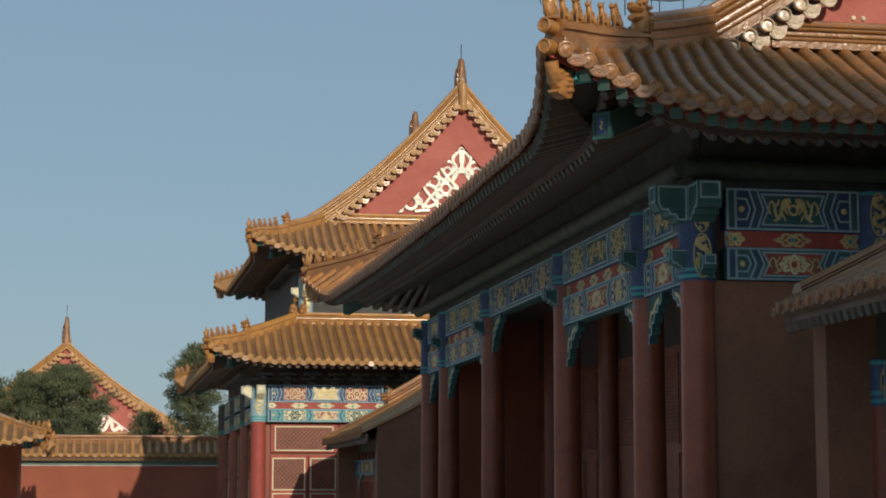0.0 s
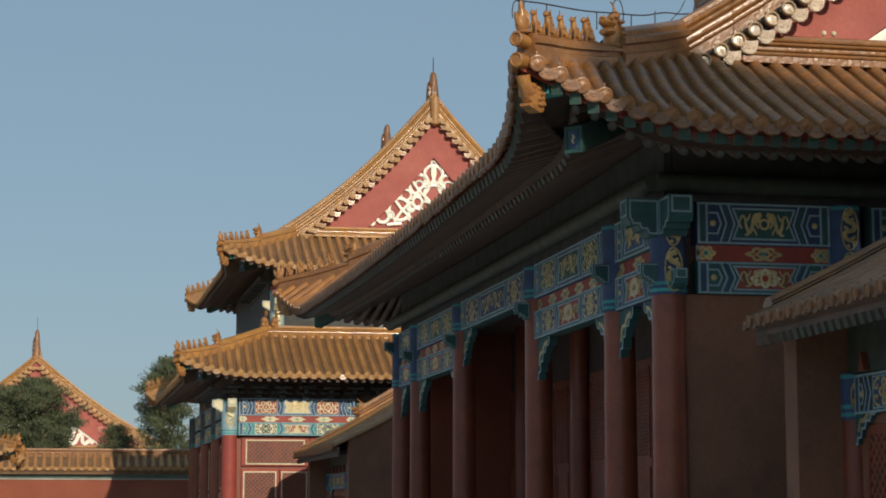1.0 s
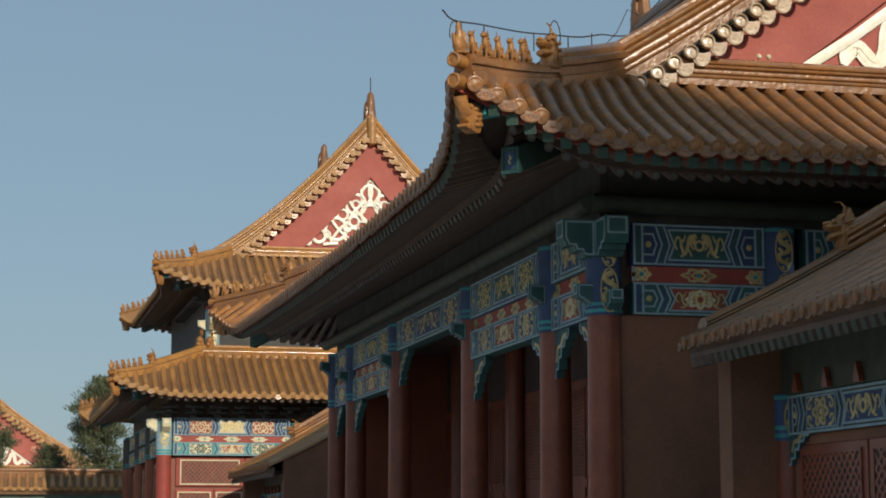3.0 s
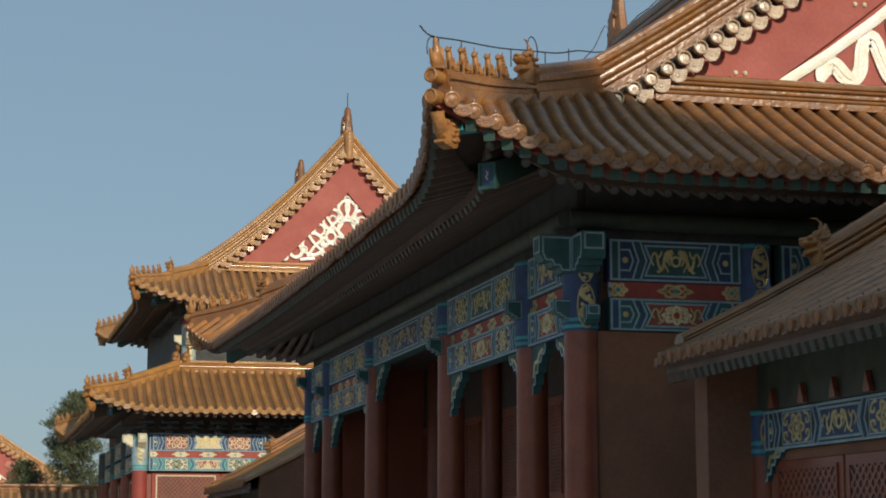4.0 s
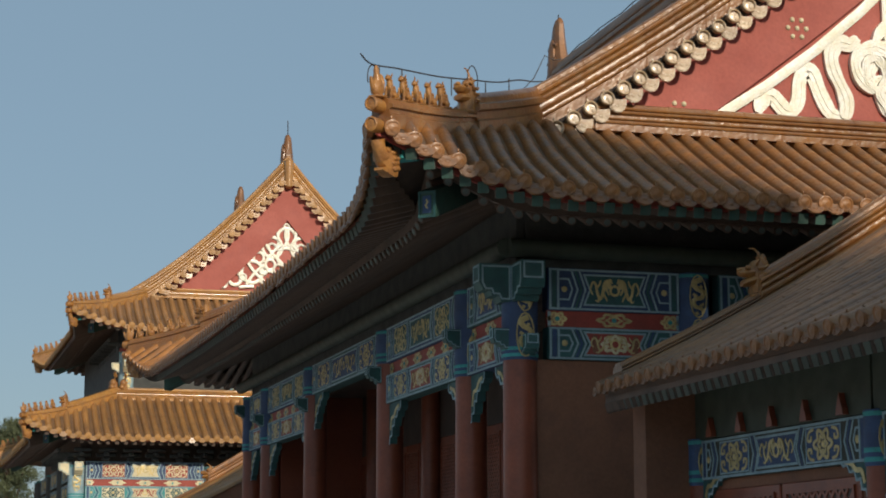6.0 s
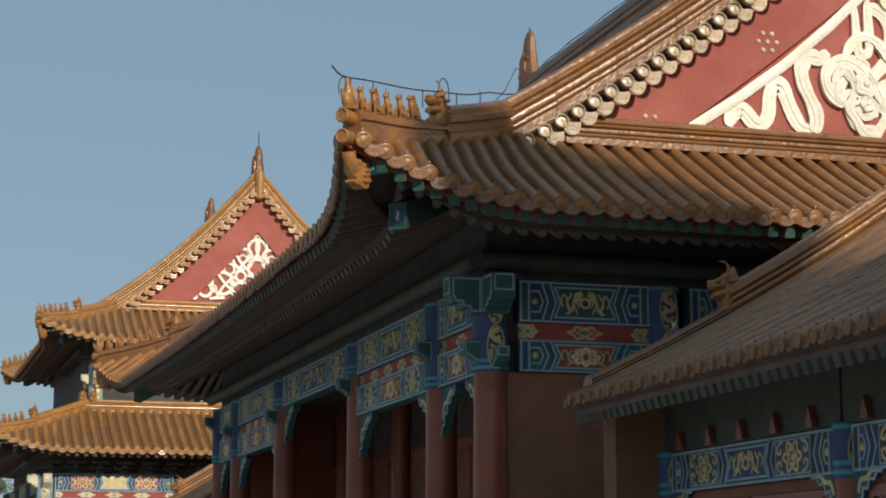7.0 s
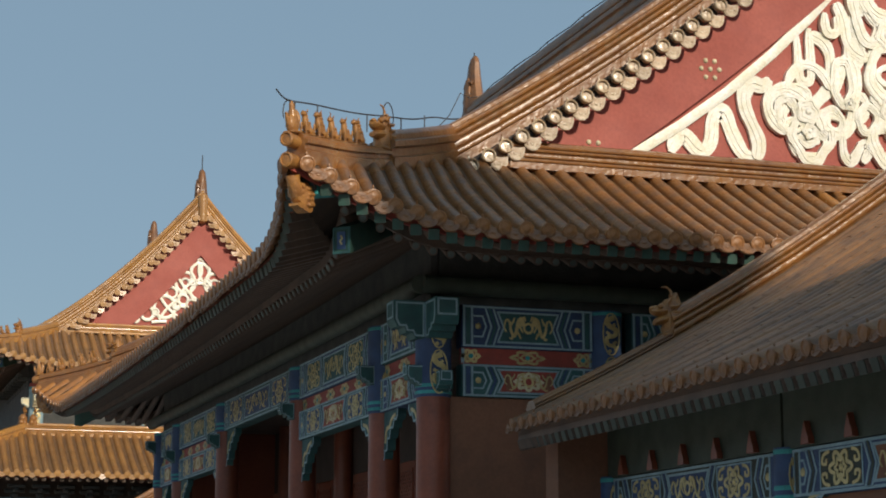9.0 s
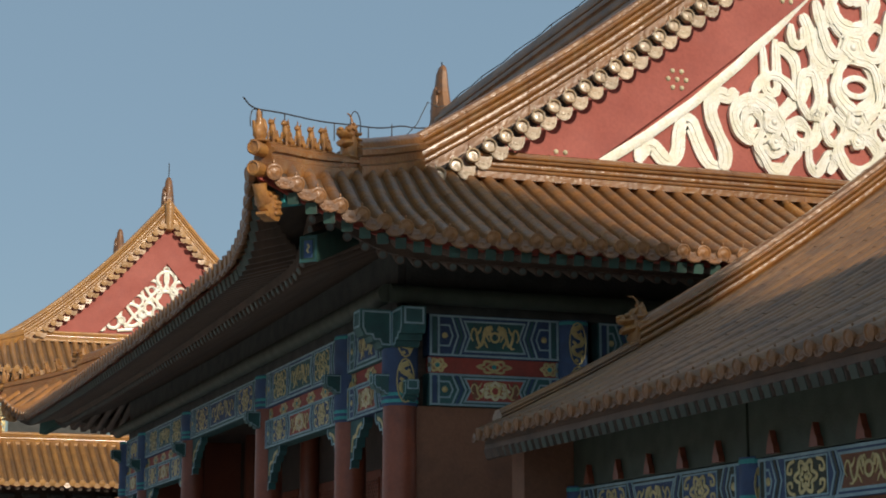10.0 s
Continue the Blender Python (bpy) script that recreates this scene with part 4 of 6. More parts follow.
def eave_timber(parent, roof, sides, wall_d, k, step=0.19, singles=True):
    """Rafters with painted ends, fascia, soffit boards and corner beams."""
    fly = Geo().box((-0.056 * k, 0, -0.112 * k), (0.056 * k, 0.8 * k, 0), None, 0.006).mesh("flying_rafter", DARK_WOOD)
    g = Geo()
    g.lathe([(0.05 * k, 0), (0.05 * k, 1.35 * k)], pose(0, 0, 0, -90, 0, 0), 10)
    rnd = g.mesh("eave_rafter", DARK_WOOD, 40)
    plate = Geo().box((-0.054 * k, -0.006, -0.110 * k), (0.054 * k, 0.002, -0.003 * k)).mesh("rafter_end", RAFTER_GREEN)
    # Darker copy for sides away from the sun: shade put into the colour.
    shaded_plate = Geo().box((-0.054 * k, -0.006, -0.110 * k), (0.054 * k, 0.002, -0.003 * k)).mesh("rafter_end", SHADE_GREEN)
    spot = Geo()
    spot.lathe([(0.034 * k, -0.004), (0.034 * k, 0.008)], pose(0, 0, 0, 90, 0, 0), 10)
    spot = spot.mesh("rafter_end_dot", RAFTER_DOT)
    low = 0.07 if roof.lift == 0 else 0.0
    for side in sides:
        out = roof.outward(side)
        w = Vector((0, 0, 1)).cross(-out)
        length = roof.length(side)
        n = int(length / (step * k))
        red, sof = Geo(), Geo()
        rr, ss = [], []
        for i in range(-8, 129):
            u = length * i / 120
            s = min(u, length - u)
            if s < -roof.ext:
                continue
            o = roof.out(s)
            e = roof.at(side, u, -o)
            rr.append([e - out * 0.05 + Vector((0, 0, -0.03)), e - out * 0.05 + Vector((0, 0, -0.125 * k - low)), e - out * 0.09 + Vector((0, 0, -0.125 * k - low)), e - out * 0.09 + Vector((0, 0, -0.03))])
            lim = max(-o + 0.05, min(wall_d + 0.3, s + 0.02))
            ss.append([roof.at(side, u, -o + 0.04 + (lim + o - 0.04) * j / 6) - Vector((0, 0, 0.13 * k)) for j in range(7)])
        red.loft(rr)
        sof.loft(ss, closed=False)
        inner = []
        for i in range(0, 121):
            u = length * i / 120
            s = min(u, length - u)
            if s < 0.45 * k:
                continue
            e = roof.at(side, u, 0.60 * k - roof.out(s)) + Vector((0, 0, -(0.445 if k == 1 else 0.33) * k))
            inner.append([e, e + Vector((0, 0, 0.17 * k)), e - out * 0.05 + Vector((0, 0, 0.17 * k)), e - out * 0.05])
        if roof.lift > 0:
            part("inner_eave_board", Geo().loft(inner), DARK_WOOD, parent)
        # Sun-facing side gets the brighter red: light put into the fascia's colour.
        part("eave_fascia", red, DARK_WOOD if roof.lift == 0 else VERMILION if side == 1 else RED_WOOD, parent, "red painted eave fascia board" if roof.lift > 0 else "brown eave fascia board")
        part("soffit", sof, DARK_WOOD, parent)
        for i in range(n + 1):
            u = length * (i + 0.5) / n
            s = min(u, length - u)
            o = roof.out(s)
            lean = 0.62 * roof.near_corner(s) * (1 if u > length / 2 else -1) * (1 if side in (0, 3) else -1)
            for me, dd, dz, sl, keep in ((fly, -o + 0.02, -0.108 * k - low, 0.30, s > -0.05), (rnd, 0.62 * k - o, -(0.50 if k == 1 else 0.385) * k, 0.42, s > 0.45)):
                if not keep:
                    continue
                e = roof.at(side, u, dd) + Vector((0, 0, dz))
                m = frame_of(w, -out, Vector((0, 0, 1)), e) @ Matrix.Rotation(lean, 4, "Z") @ Matrix.Rotation(math.atan(sl), 4, "X") @ Matrix.Diagonal((1, max(0.12, min(1.0, (s + 0.1) / 1.9)), 1, 1))
                ob = piece("flying_rafter" if me is fly else "eave_rafter", me, m, parent)
                if singles:
                    tip = new("rafter_end", spot if me is rnd else plate if side == 1 else shaded_plate)
                    tip.parent = ob
    for c in range(4):
        if roof.lift == 0 or not ((c in (0, 3) and 0 in sides) or (c in (0, 1) and 1 in sides)):
            continue
        a, b = hip_line(roof, c, 0.05), hip_line(roof, c, wall_d + roof.ext + 0.2)
        way = Vector((b.x - a.x, b.y - a.y, 0)).normalized()
        side = way.cross(Vector((0, 0, 1)))
        g = Geo()
        rings = []
        for i in range(9):
            p = hip_line(roof, c, 0.24 * k + (wall_d + roof.ext - 0.16 * k) * i / 8)
            rings.append([p + side * x * k + Vector((0, 0, z * k)) for x, z in ((-0.11, -0.16), (0.11, -0.16), (0.11, -0.36), (-0.11, -0.36))])
        g.loft(rings)
        upper_beam = part("corner_beam", g, SHADE_GREEN, parent, "green corner beam darkened as in shade")
        rings = [[hip_line(roof, c, e * k) + side * x * k + Vector((0, 0, z * k)) for x, z in ((-0.117, -0.15), (0.117, -0.15), (0.117, -0.40), (-0.117, -0.40))] for e in (0.27, 0.38, 0.50)]
        part("painted_beam_end", Geo().loft(rings), TEAL, upper_beam, "teal painted beam end")
        g = Geo()
        rings = []
        for i in range(9):
            p = hip_line(roof, c, 0.75 * k + (wall_d + roof.ext - 0.6 * k) * i / 8)
            rings.append([p + side * x * k + Vector((0, 0, z * k - (0.31 if k == 1 else 0.14) * (1 - i / 8) ** 1.5 * k)) for x, z in ((-0.10, -0.36), (0.10, -0.36), (0.10, -0.63), (-0.10, -0.63))])
        g.loft(rings)
        lower = part("lower_corner_beam", g, RAFTER_GREEN, parent)
        p = hip_line(roof, c, 0.75 * k)
        m = frame_of(side, Vector((0, 0, 1)), -way, p + Vector((0, 0, (-0.805 if k == 1 else -0.635) * k)) - way * 0.002)
        square = [(-0.085, -0.12), (0.085, -0.12), (0.085, 0.12), (-0.085, 0.12)]
        part("painted_border", Geo().strip([(x * k, y * k) for x, y in square], 0.022 * k, 0.008, m, True), GREEN, lower)
        part("painted_panel", Geo().plate([(0.55 * x * k, 0.72 * y * k) for x, y in square], 0.006, m), BLUE, lower)
        part("gilt_scroll", Geo().strip([(q * k, w * k) for q, w in ((-0.008, 0.05), (0.012, 0.02), (-0.012, -0.01), (0.008, -0.04))], 0.016 * k, 0.010, m), GILT, lower)


def painted_beam(parent, m, length, height, depth, colours, motif=True, side=None, scroll=None):
    """A beam with its painted face: end bands, chevrons, a cartouche and gilt scrolls. m: x along it, y up, z out."""
    body, panel, trim = colours
    g = Geo().box((0, 0, -depth), (length, height, 0), m, 0.012)
    beam = part("painted_beam", g, body, parent)
    t = 0.004
    lines, field = Geo(), Geo()
    for y in (0.045, 0.955):
        lines.strip([(0.01, y * height), (length - 0.01, y * height)], 0.022, t, m)
    h = height
    long = length > 2.2
    e = 0.22 if long else max(0.20, 0.185 * length)

    def chevrons(q, s):
        for k in (0, 1, 2):
            x = q + s * 0.045 * k
            zig = [(x - s * 0.035, 0.05 * h), (x + s * 0.035, 0.5 * h), (x - s * 0.035, 0.95 * h)]
            if k == 1:
                part("painted_chevron", Geo().strip(zig, 0.026, t, m), trim, beam)
            else:
                lines.strip(zig, 0.020, t, m)

    for a, s in ((0.0, 1), (length, -1)):
        for q in (0.025, 0.115):
            lines.strip([(a + s * q, 0.02 * h), (a + s * q, 0.98 * h)], 0.024, t * 1.2, m)
        part("painted_band", Geo().strip([(a + s * 0.07, 0.02 * h), (a + s * 0.07, 0.98 * h)], 0.05, t * 0.7, m), trim, beam)
        chevrons(a + s * (e + 0.02), s)
        lines.strip([(a + s * 0.13, 0.26 * h), (a + s * (e - 0.045), 0.26 * h), (a + s * (e - 0.005), 0.5 * h), (a + s * (e - 0.045), 0.74 * h), (a + s * 0.13, 0.74 * h)], 0.018, t, m)
    x0, x1 = e + 0.16, length - e - 0.16
    if long:
        w = 0.19 * length
        for a, b, s in ((x0 + 0.04, x0 + 0.04 + w, 1), (x1 - 0.04 - w, x1 - 0.04, -1)):
            part("side_panel", Geo().plate([(a, 0.12 * h), (b, 0.12 * h), (b, 0.88 * h), (a, 0.88 * h)], t * 0.6, m), side or trim, beam)
            lines.strip([(a, 0.12 * h), (b, 0.12 * h), (b, 0.88 * h), (a, 0.88 * h)], 0.014, t * 1.3, m, True)
            chevrons((b if s > 0 else a) + s * 0.06, s)
        x0, x1 = x0 + w + 0.23, x1 - w - 0.23
    shape = [(x0 + 0.035, 0.5 * h), (x0 - 0.03, 0.85 * h), (x1 + 0.03, 0.85 * h), (x1 - 0.035, 0.5 * h), (x1 + 0.03, 0.15 * h), (x0 - 0.03, 0.15 * h)]
    field.plate(shape, t * 0.6, m)
    lines.strip(shape, 0.020, t * 1.3, m, True)
    part("painted_panel", field, panel, beam)
    part("painted_line", lines, PALE, beam)
    if motif:
        g = Geo()
        n = 2 if x1 - x0 > 0.5 else 1
        mid, hw = (x0 + x1) / 2, (x1 - x0) / 2
        for s in (-1, 1):
            g = Geo()
            reach = min(0.92 * hw, 0.8)

            def spot(x, y):
                return (mid + s * x * reach, 0.5 * h + y * 0.30 * h)

            body = smooth_line([spot(*q) for q in ((0.20, 0.15), (0.25, 0.70), (0.38, 0.55), (0.46, -0.15), (0.56, -0.65), (0.68, -0.25), (0.74, 0.45), (0.86, 0.60), (0.95, 0.05), (0.86, -0.35))], 5)
            g.strip(body, lambda q: 0.10 * h * (1.0 - 0.7 * q), t * 2.2, m, crest=0.003)
            for a, b, c in (((0.36, 0.55), (0.32, 0.05), (0.22, -0.35)), ((0.47, -0.25), (0.36, -0.55), (0.30, -0.85)), ((0.60, -0.6), (0.66, -0.85), (0.76, -0.80)), ((0.72, 0.2), (0.60, 0.45), (0.54, 0.80)), ((0.25, 0.7), (0.16, 0.85), (0.10, 0.55))):
                g.strip(smooth_line([spot(*a), spot(*b), spot(*c)], 3), lambda q: 0.06 * h * (1.1 - 0.6 * q), t * 2, m)
            if g.v:
                part("gilt_scroll", g, scroll or GILT, beam, "", 50)
        if panel is VERMILION:
            g = Geo()
            ring = [(1 + 0.2 * math.cos(8 * a * math.pi / 24), a * math.pi / 24) for a in range(48)]
            g.strip([(mid + 0.13 * q * math.cos(w), 0.5 * h + 0.22 * h * q * math.sin(w)) for q, w in ring], 0.03, t * 2.6, m, True)
            part("painted_flower", g, CREAM, beam)
            for s in (-1, 1):
                part("painted_leaf", Geo().plate([(mid + s * x * hw, (0.5 + y) * h) for x, y in ((0.50, 0.0), (0.62, 0.14), (0.66, 0.26), (0.80, 0.28), (0.86, 0.0), (0.80, -0.28), (0.66, -0.26), (0.62, -0.14))], t * 1.4, m), AGED_RED, beam)
        g = Geo()
        g.strip([(mid + 0.05 * math.cos(a * math.pi / 6), 0.5 * h + 0.05 * math.sin(a * math.pi / 6)) for a in range(12)], 0.025, t * 2.4, m, True)
        part("gilt_roundel", g, GILT, beam)
        marks = [0.5 * (e - 0.03) + 0.06, length - 0.5 * (e - 0.03) - 0.06]
        if long:
            marks += [e + 0.20 + 0.095 * length, length - e - 0.20 - 0.095 * length]
            for c in marks[2:]:
                g = Geo()
                ring = [(0.30 * h * (1 + 0.22 * math.cos(6 * q * math.pi / 24)), q * math.pi / 24) for q in range(48)]
                g.strip([(c + 1.2 * r * math.cos(q), 0.5 * h + 0.95 * r * math.sin(q)) for r, q in ring], 0.03, t * 2.0, m, True)
                g.strip([(c + 0.6 * r * math.cos(q), 0.5 * h + 0.55 * r * math.sin(q)) for r, q in ring[::2]], 0.024, t * 2.2, m, True)
                for u, v in ((-1, -1), (-1, 1), (1, -1), (1, 1)):
                    g.strip(smooth_line([(c + u * 0.20 * length * q, 0.5 * h + v * z * h) for q, z in ((0.25, 0.34), (0.38, 0.28), (0.42, 0.12), (0.33, 0.10), (0.32, 0.2))], 4), 0.024, t * 1.9, m)
                part("gilt_rosette", g, (GREEN if side is CREAM else CREAM) if side else GILT, beam)
        for a in marks:
            part("gilt_boss", Geo().ball((a, 0.5 * h, 0), (0.035, 0.035, 0.012), m, 8, 4), GILT, beam, "", 50)
    return beam


def pad_board(parent, m, length, height, cloud=None):
    """The narrow red board between two beams with gilt cloud motifs."""
    b = part("red_board", Geo().box((0, 0, -0.06), (length, height, 0), m), VERMILION, parent)
    n = max(1, round(length / 0.72))
    for i in range(n + 1):
        g = Geo()
        c = 0.11 + (length - 0.22) * i / n
        ring = [(1 + 0.18 * math.cos(6 * a * math.pi / 18), a * math.pi / 18) for a in range(36)]
        rx, ry = (0.16, 0.34 * height) if 0 < i < n else (0.085, 0.34 * height)
        g.strip([(c + rx * q * math.cos(w), height / 2 + ry * q * math.sin(w)) for q, w in ring], 0.026, 0.006, m, True)
        g.strip([(c + 0.5 * rx * q * math.cos(w), height / 2 + 0.5 * ry * q * math.sin(w)) for q, w in ring[::2]], 0.018, 0.007, m, True)
        if cloud:
            g.plate([(c + 1.25 * rx * q * math.cos(w), height / 2 + 1.1 * ry * q * math.sin(w)) for q, w in ring], 0.004, m)
        part("gilt_cloud", g, cloud or GILT, b)
        part("cloud_heart", Geo().plate([(c + 0.028 * math.cos(w), height / 2 + 0.026 * math.sin(w)) for q, w in ring[::4]], 0.008, m), TEAL, b)
    for a, s in ((0.0, 1), (length, -1)):
        part("painted_band", Geo().strip([(a + s * 0.02, 0.01), (a + s * 0.02, height - 0.01)], 0.035, 0.006, m), PALE, b)


def column(parent, x, y, z0, z1, head, r, paint=None):
    """A red column with a painted head."""
    g = Geo().lathe([(r * 1.05, z0), (r * 1.03, z0 + 0.6), (r, z0 + 1.6), (r * 0.96, z1)], Matrix.Translation((x, y, 0)), 20)
    # Sunlit front columns get a brighter red: the light is in the colour.
    c = part("column", g, VERMILION if paint is PALE else RED_WOOD, parent, "", 50)
    if head > 0:
        g = Geo().lathe([(r * 1.02, z1), (r * 1.04, z1 + 0.02), (r * 1.04, z1 + head)], Matrix.Translation((x, y, 0)), 20)
        h = part("painted_column_head", g, paint or BLUE, c, ("pale gilded column head" if paint is PALE else "painted column head darkened as in shade") if paint else "blue painted column head", 50)
        for z in (z1 + 0.03, z1 + 0.10, z1 + head - 0.05):
            g = Geo()
            g.lathe([(r * 1.06, z), (r * 1.07, z + 0.01), (r * 1.07, z + 0.025), (r * 1.06, z + 0.035)], Matrix.Translation((x, y, 0)), 20)
            part("painted_ring", g, TEAL, c)
        for a in range(3):
            g = Geo()
            ang = math.radians(-90 - 60 * a)
            mm = frame_of((-math.sin(ang), math.cos(ang), 0), (0, 0, 1), (math.cos(ang), math.sin(ang), 0), (x + r * 1.03 * math.cos(ang), y + r * 1.03 * math.sin(ang), z1 + head * 0.5))
            tall = min(0.23, 0.40 * head)
            for zc in ((0.0,) if head < 0.9 else (-0.24, 0.24)):
                g.strip([(0.095 * math.cos(q * math.pi / 8), zc + tall * math.sin(q * math.pi / 8)) for q in range(16)], 0.014, 0.010, mm, True)
                g.strip(smooth_line([(x, zc + y * tall) for x, y in ((0.03, 0.80), (-0.05, 0.62), (-0.02, 0.38), (0.05, 0.22), (0.04, -0.05), (-0.05, -0.18), (-0.04, -0.48), (0.04, -0.60), (0.05, -0.80))], 4), lambda t: 0.055 * (1.1 - 0.5 * t), 0.016, mm, crest=0.006)
                for x, y in ((0.045, 0.5), (-0.06, 0.1), (0.06, -0.35), (-0.03, -0.75)):
                    g.strip([(x, zc + y * tall), (x * 0.3, zc + (y - 0.12) * tall)], 0.03, 0.014, mm)
            part("gilt_medallion", g, GILT, c)
    return c


def brace(parent, x, y, z, s, long, k=1.0):
    """A carved bracket under a beam beside a column, along y; s: which way it points."""
    shape = [(0, 0), (long, 0), (long, -0.07 * k), (long * 0.9, -0.12 * k), (long * 0.78, -0.10 * k), (long * 0.68, -0.20 * k), (long * 0.52, -0.19 * k), (long * 0.45, -0.31 * k), (long * 0.30, -0.30 * k), (long * 0.26, -0.43 * k), (long * 0.10, -0.44 * k), (long * 0.08, -0.52 * k), (0, -0.54 * k)]
    m = frame_of((0, s, 0), (0, 0, 1), (-1, 0, 0), (x + 0.05, y, z))
    b = part("carved_bracket", Geo().plate(shape, 0.10, m), GREEN, parent)
    g = Geo()
    m2 = m @ Matrix.Translation((0, 0, 0.10))
    g.strip(shape[1:], 0.022, 0.006, m2)
    part("painted_line", g, PALE, b)
    g = Geo()
    g.strip(smooth_line([(long * 0.85, -0.06 * k), (long * 0.6, -0.1 * k), (long * 0.45, -0.18 * k), (long * 0.25, -0.2 * k), (long * 0.15, -0.35 * k)], 4), 0.04, 0.008, m2)
    part("gilt_scroll", g, GILT, b)


def beam_nose(parent, m, k, mat=GREEN):
    """The shaped end of a beam that runs out past a column: stepped outline, pale edge lines. m: x out, y up, z across."""
    shape = [(0, 0), (0.10, 0), (0.13, 0.06), (0.20, 0.06), (0.22, 0.12), (0.30, 0.12), (0.34, 0.20), (0.34, 0.40), (0, 0.40)]
    shape = [(x * k, y * k) for x, y in shape]
    b = part("beam_nose", Geo().plate(shape, 0.26 * k, m), mat, parent, "stepped painted beam end")
    g = Geo()
    inset = [(x * 0.88 + 0.01 * k, y * 0.86 + 0.03 * k) for x, y in shape]
    g.strip(inset, 0.02 * k, 0.005, m @ Matrix.Translation((0, 0, 0.26 * k)), True)
    g.strip(inset, 0.02 * k, 0.005, m @ Matrix.Translation((0, 0, -0.005)), True)
    fm = m @ frame_of((0, 0, 1), (0, 1, 0), (1, 0, 0), (0.34 * k, 0.20 * k, 0))
    g.strip([(0.03 * k, 0.02 * k), (0.23 * k, 0.02 * k), (0.23 * k, 0.18 * k), (0.03 * k, 0.18 * k)], 0.02 * k, 0.005, fm, True)
    part("painted_line", g, PALE, b)


def lattice_door(parent, m, width, height, mat, framec, small=False):
    """A red panelled leaf with a diagonal lattice in its upper part."""
    leaf = part("door_leaf", Geo().box((0, 0, -0.06), (width, height, 0), m, 0.008), mat, parent)
    g, lat = Geo(), Geo()
    zones = [(0.55, 0.96), (0.06, 0.50)] if not small else [(0.08, 0.92)]
    for i, (a, b) in enumerate(zones):
        x0, x1, y0, y1 = 0.07 * width, 0.93 * width, a * height, b * height
        g.strip([(x0, y0), (x1, y0), (x1, y1), (x0, y1)], 0.03, 0.02, m, True)
        if i == 0:
            # Dark sheet in place of the unlit room behind the lattice.
            part("lattice_shade_sheet", Geo().plate([(x0, y0), (x1, y0), (x1, y1), (x0, y1)], 0.004, m), DARK, leaf)
            step = 0.11
            n = int((x1 - x0 + y1 - y0) / step)
            for j in range(1, n):
                c = j * step
                p = [(x0 + min(c, x1 - x0), y0 + max(0, c - (x1 - x0))), (x0 + max(0, c - (y1 - y0)), y0 + min(c, y1 - y0))]
                lat.strip(p, 0.028, 0.012, m)
                lat.strip([(x0 + x1 - x, y) for x, y in p], 0.028, 0.014, m)
    part("door_frame", g, framec, leaf)
    if lat.v:
        part("lattice", lat, RED_WOOD, leaf)
    return leaf


# ---- ground ----
g = Geo()
g.add([(-2500, -2500, 0), (2500, -2500, 0), (2500, 2500, 0), (-2500, 2500, 0)], [(0, 1, 2, 3)])
ground = new("ground", g.mesh("ground", STONE))
tagged(ground, "grey stone paving of the palace courtyard", "paving", kind="structure")

# ---- main hall ----
XA, XB, YA, YB = 6.32, 18.08, 19.5, 35.45
hall = thing("main_hall", (12.2, 27.5, 0), "palace hall in shade with yellow glazed tile roof and painted beams", "hall")
part("terrace", Geo().box((XA - 1.6, YA - 1.6, 0), (XB + 1.6, YB + 1.6, 0.6), None, 0.04), MARBLE, hall)
roof = Roof(XA - 1.83, XB + 1.83, YA - 1.83, YB + 1.83, 5.33, 0.493, 0.0267, 0.69, 2.4, 0.32, 2.18, pitch=0.228, r=0.073)
roof.sag = 0.12
part("tile_bed", roof.bed(), BED, hall)
part("west_tiling", roof.rows(0, 0.34, lip=0.03), TILE_BROWN, hall, "", 45, "stuff")
part("near_tiling", roof.rows(1, 0.34, (-1, 6.4), 0.03), TILE_BROWN, hall, "", 45, "stuff")
CAP, DRIP = cap_mesh(0.070), drip_mesh(0.205, 0.122)
FIGS = (hip_rider(0.155), small_figures(0.152), horned_beast(0.245))
eave_pieces(roof, 1, hall, CAP, DRIP)
eave_pieces(roof, 0, hall, CAP, DRIP)
eave_pieces(roof, 3, hall, CAP, DRIP)
for c in (0, 3, 1):
    hip(roof, c, hall, FIGS, 1.0)
VCAP, VDRIP = cap_mesh(0.074, GLAZE, True), drip_mesh(0.21, 0.15, GLAZE)
gable_end(hall, roof, 1.0, VCAP, VDRIP)
gable_end(hall, roof, 1.0, CAP, DRIP, near=False, relief=False)
top_ridge(hall, roof, 1.0, 1.14, False)
eave_timber(hall, roof, (0, 1, 3), 1.83, 1.0)

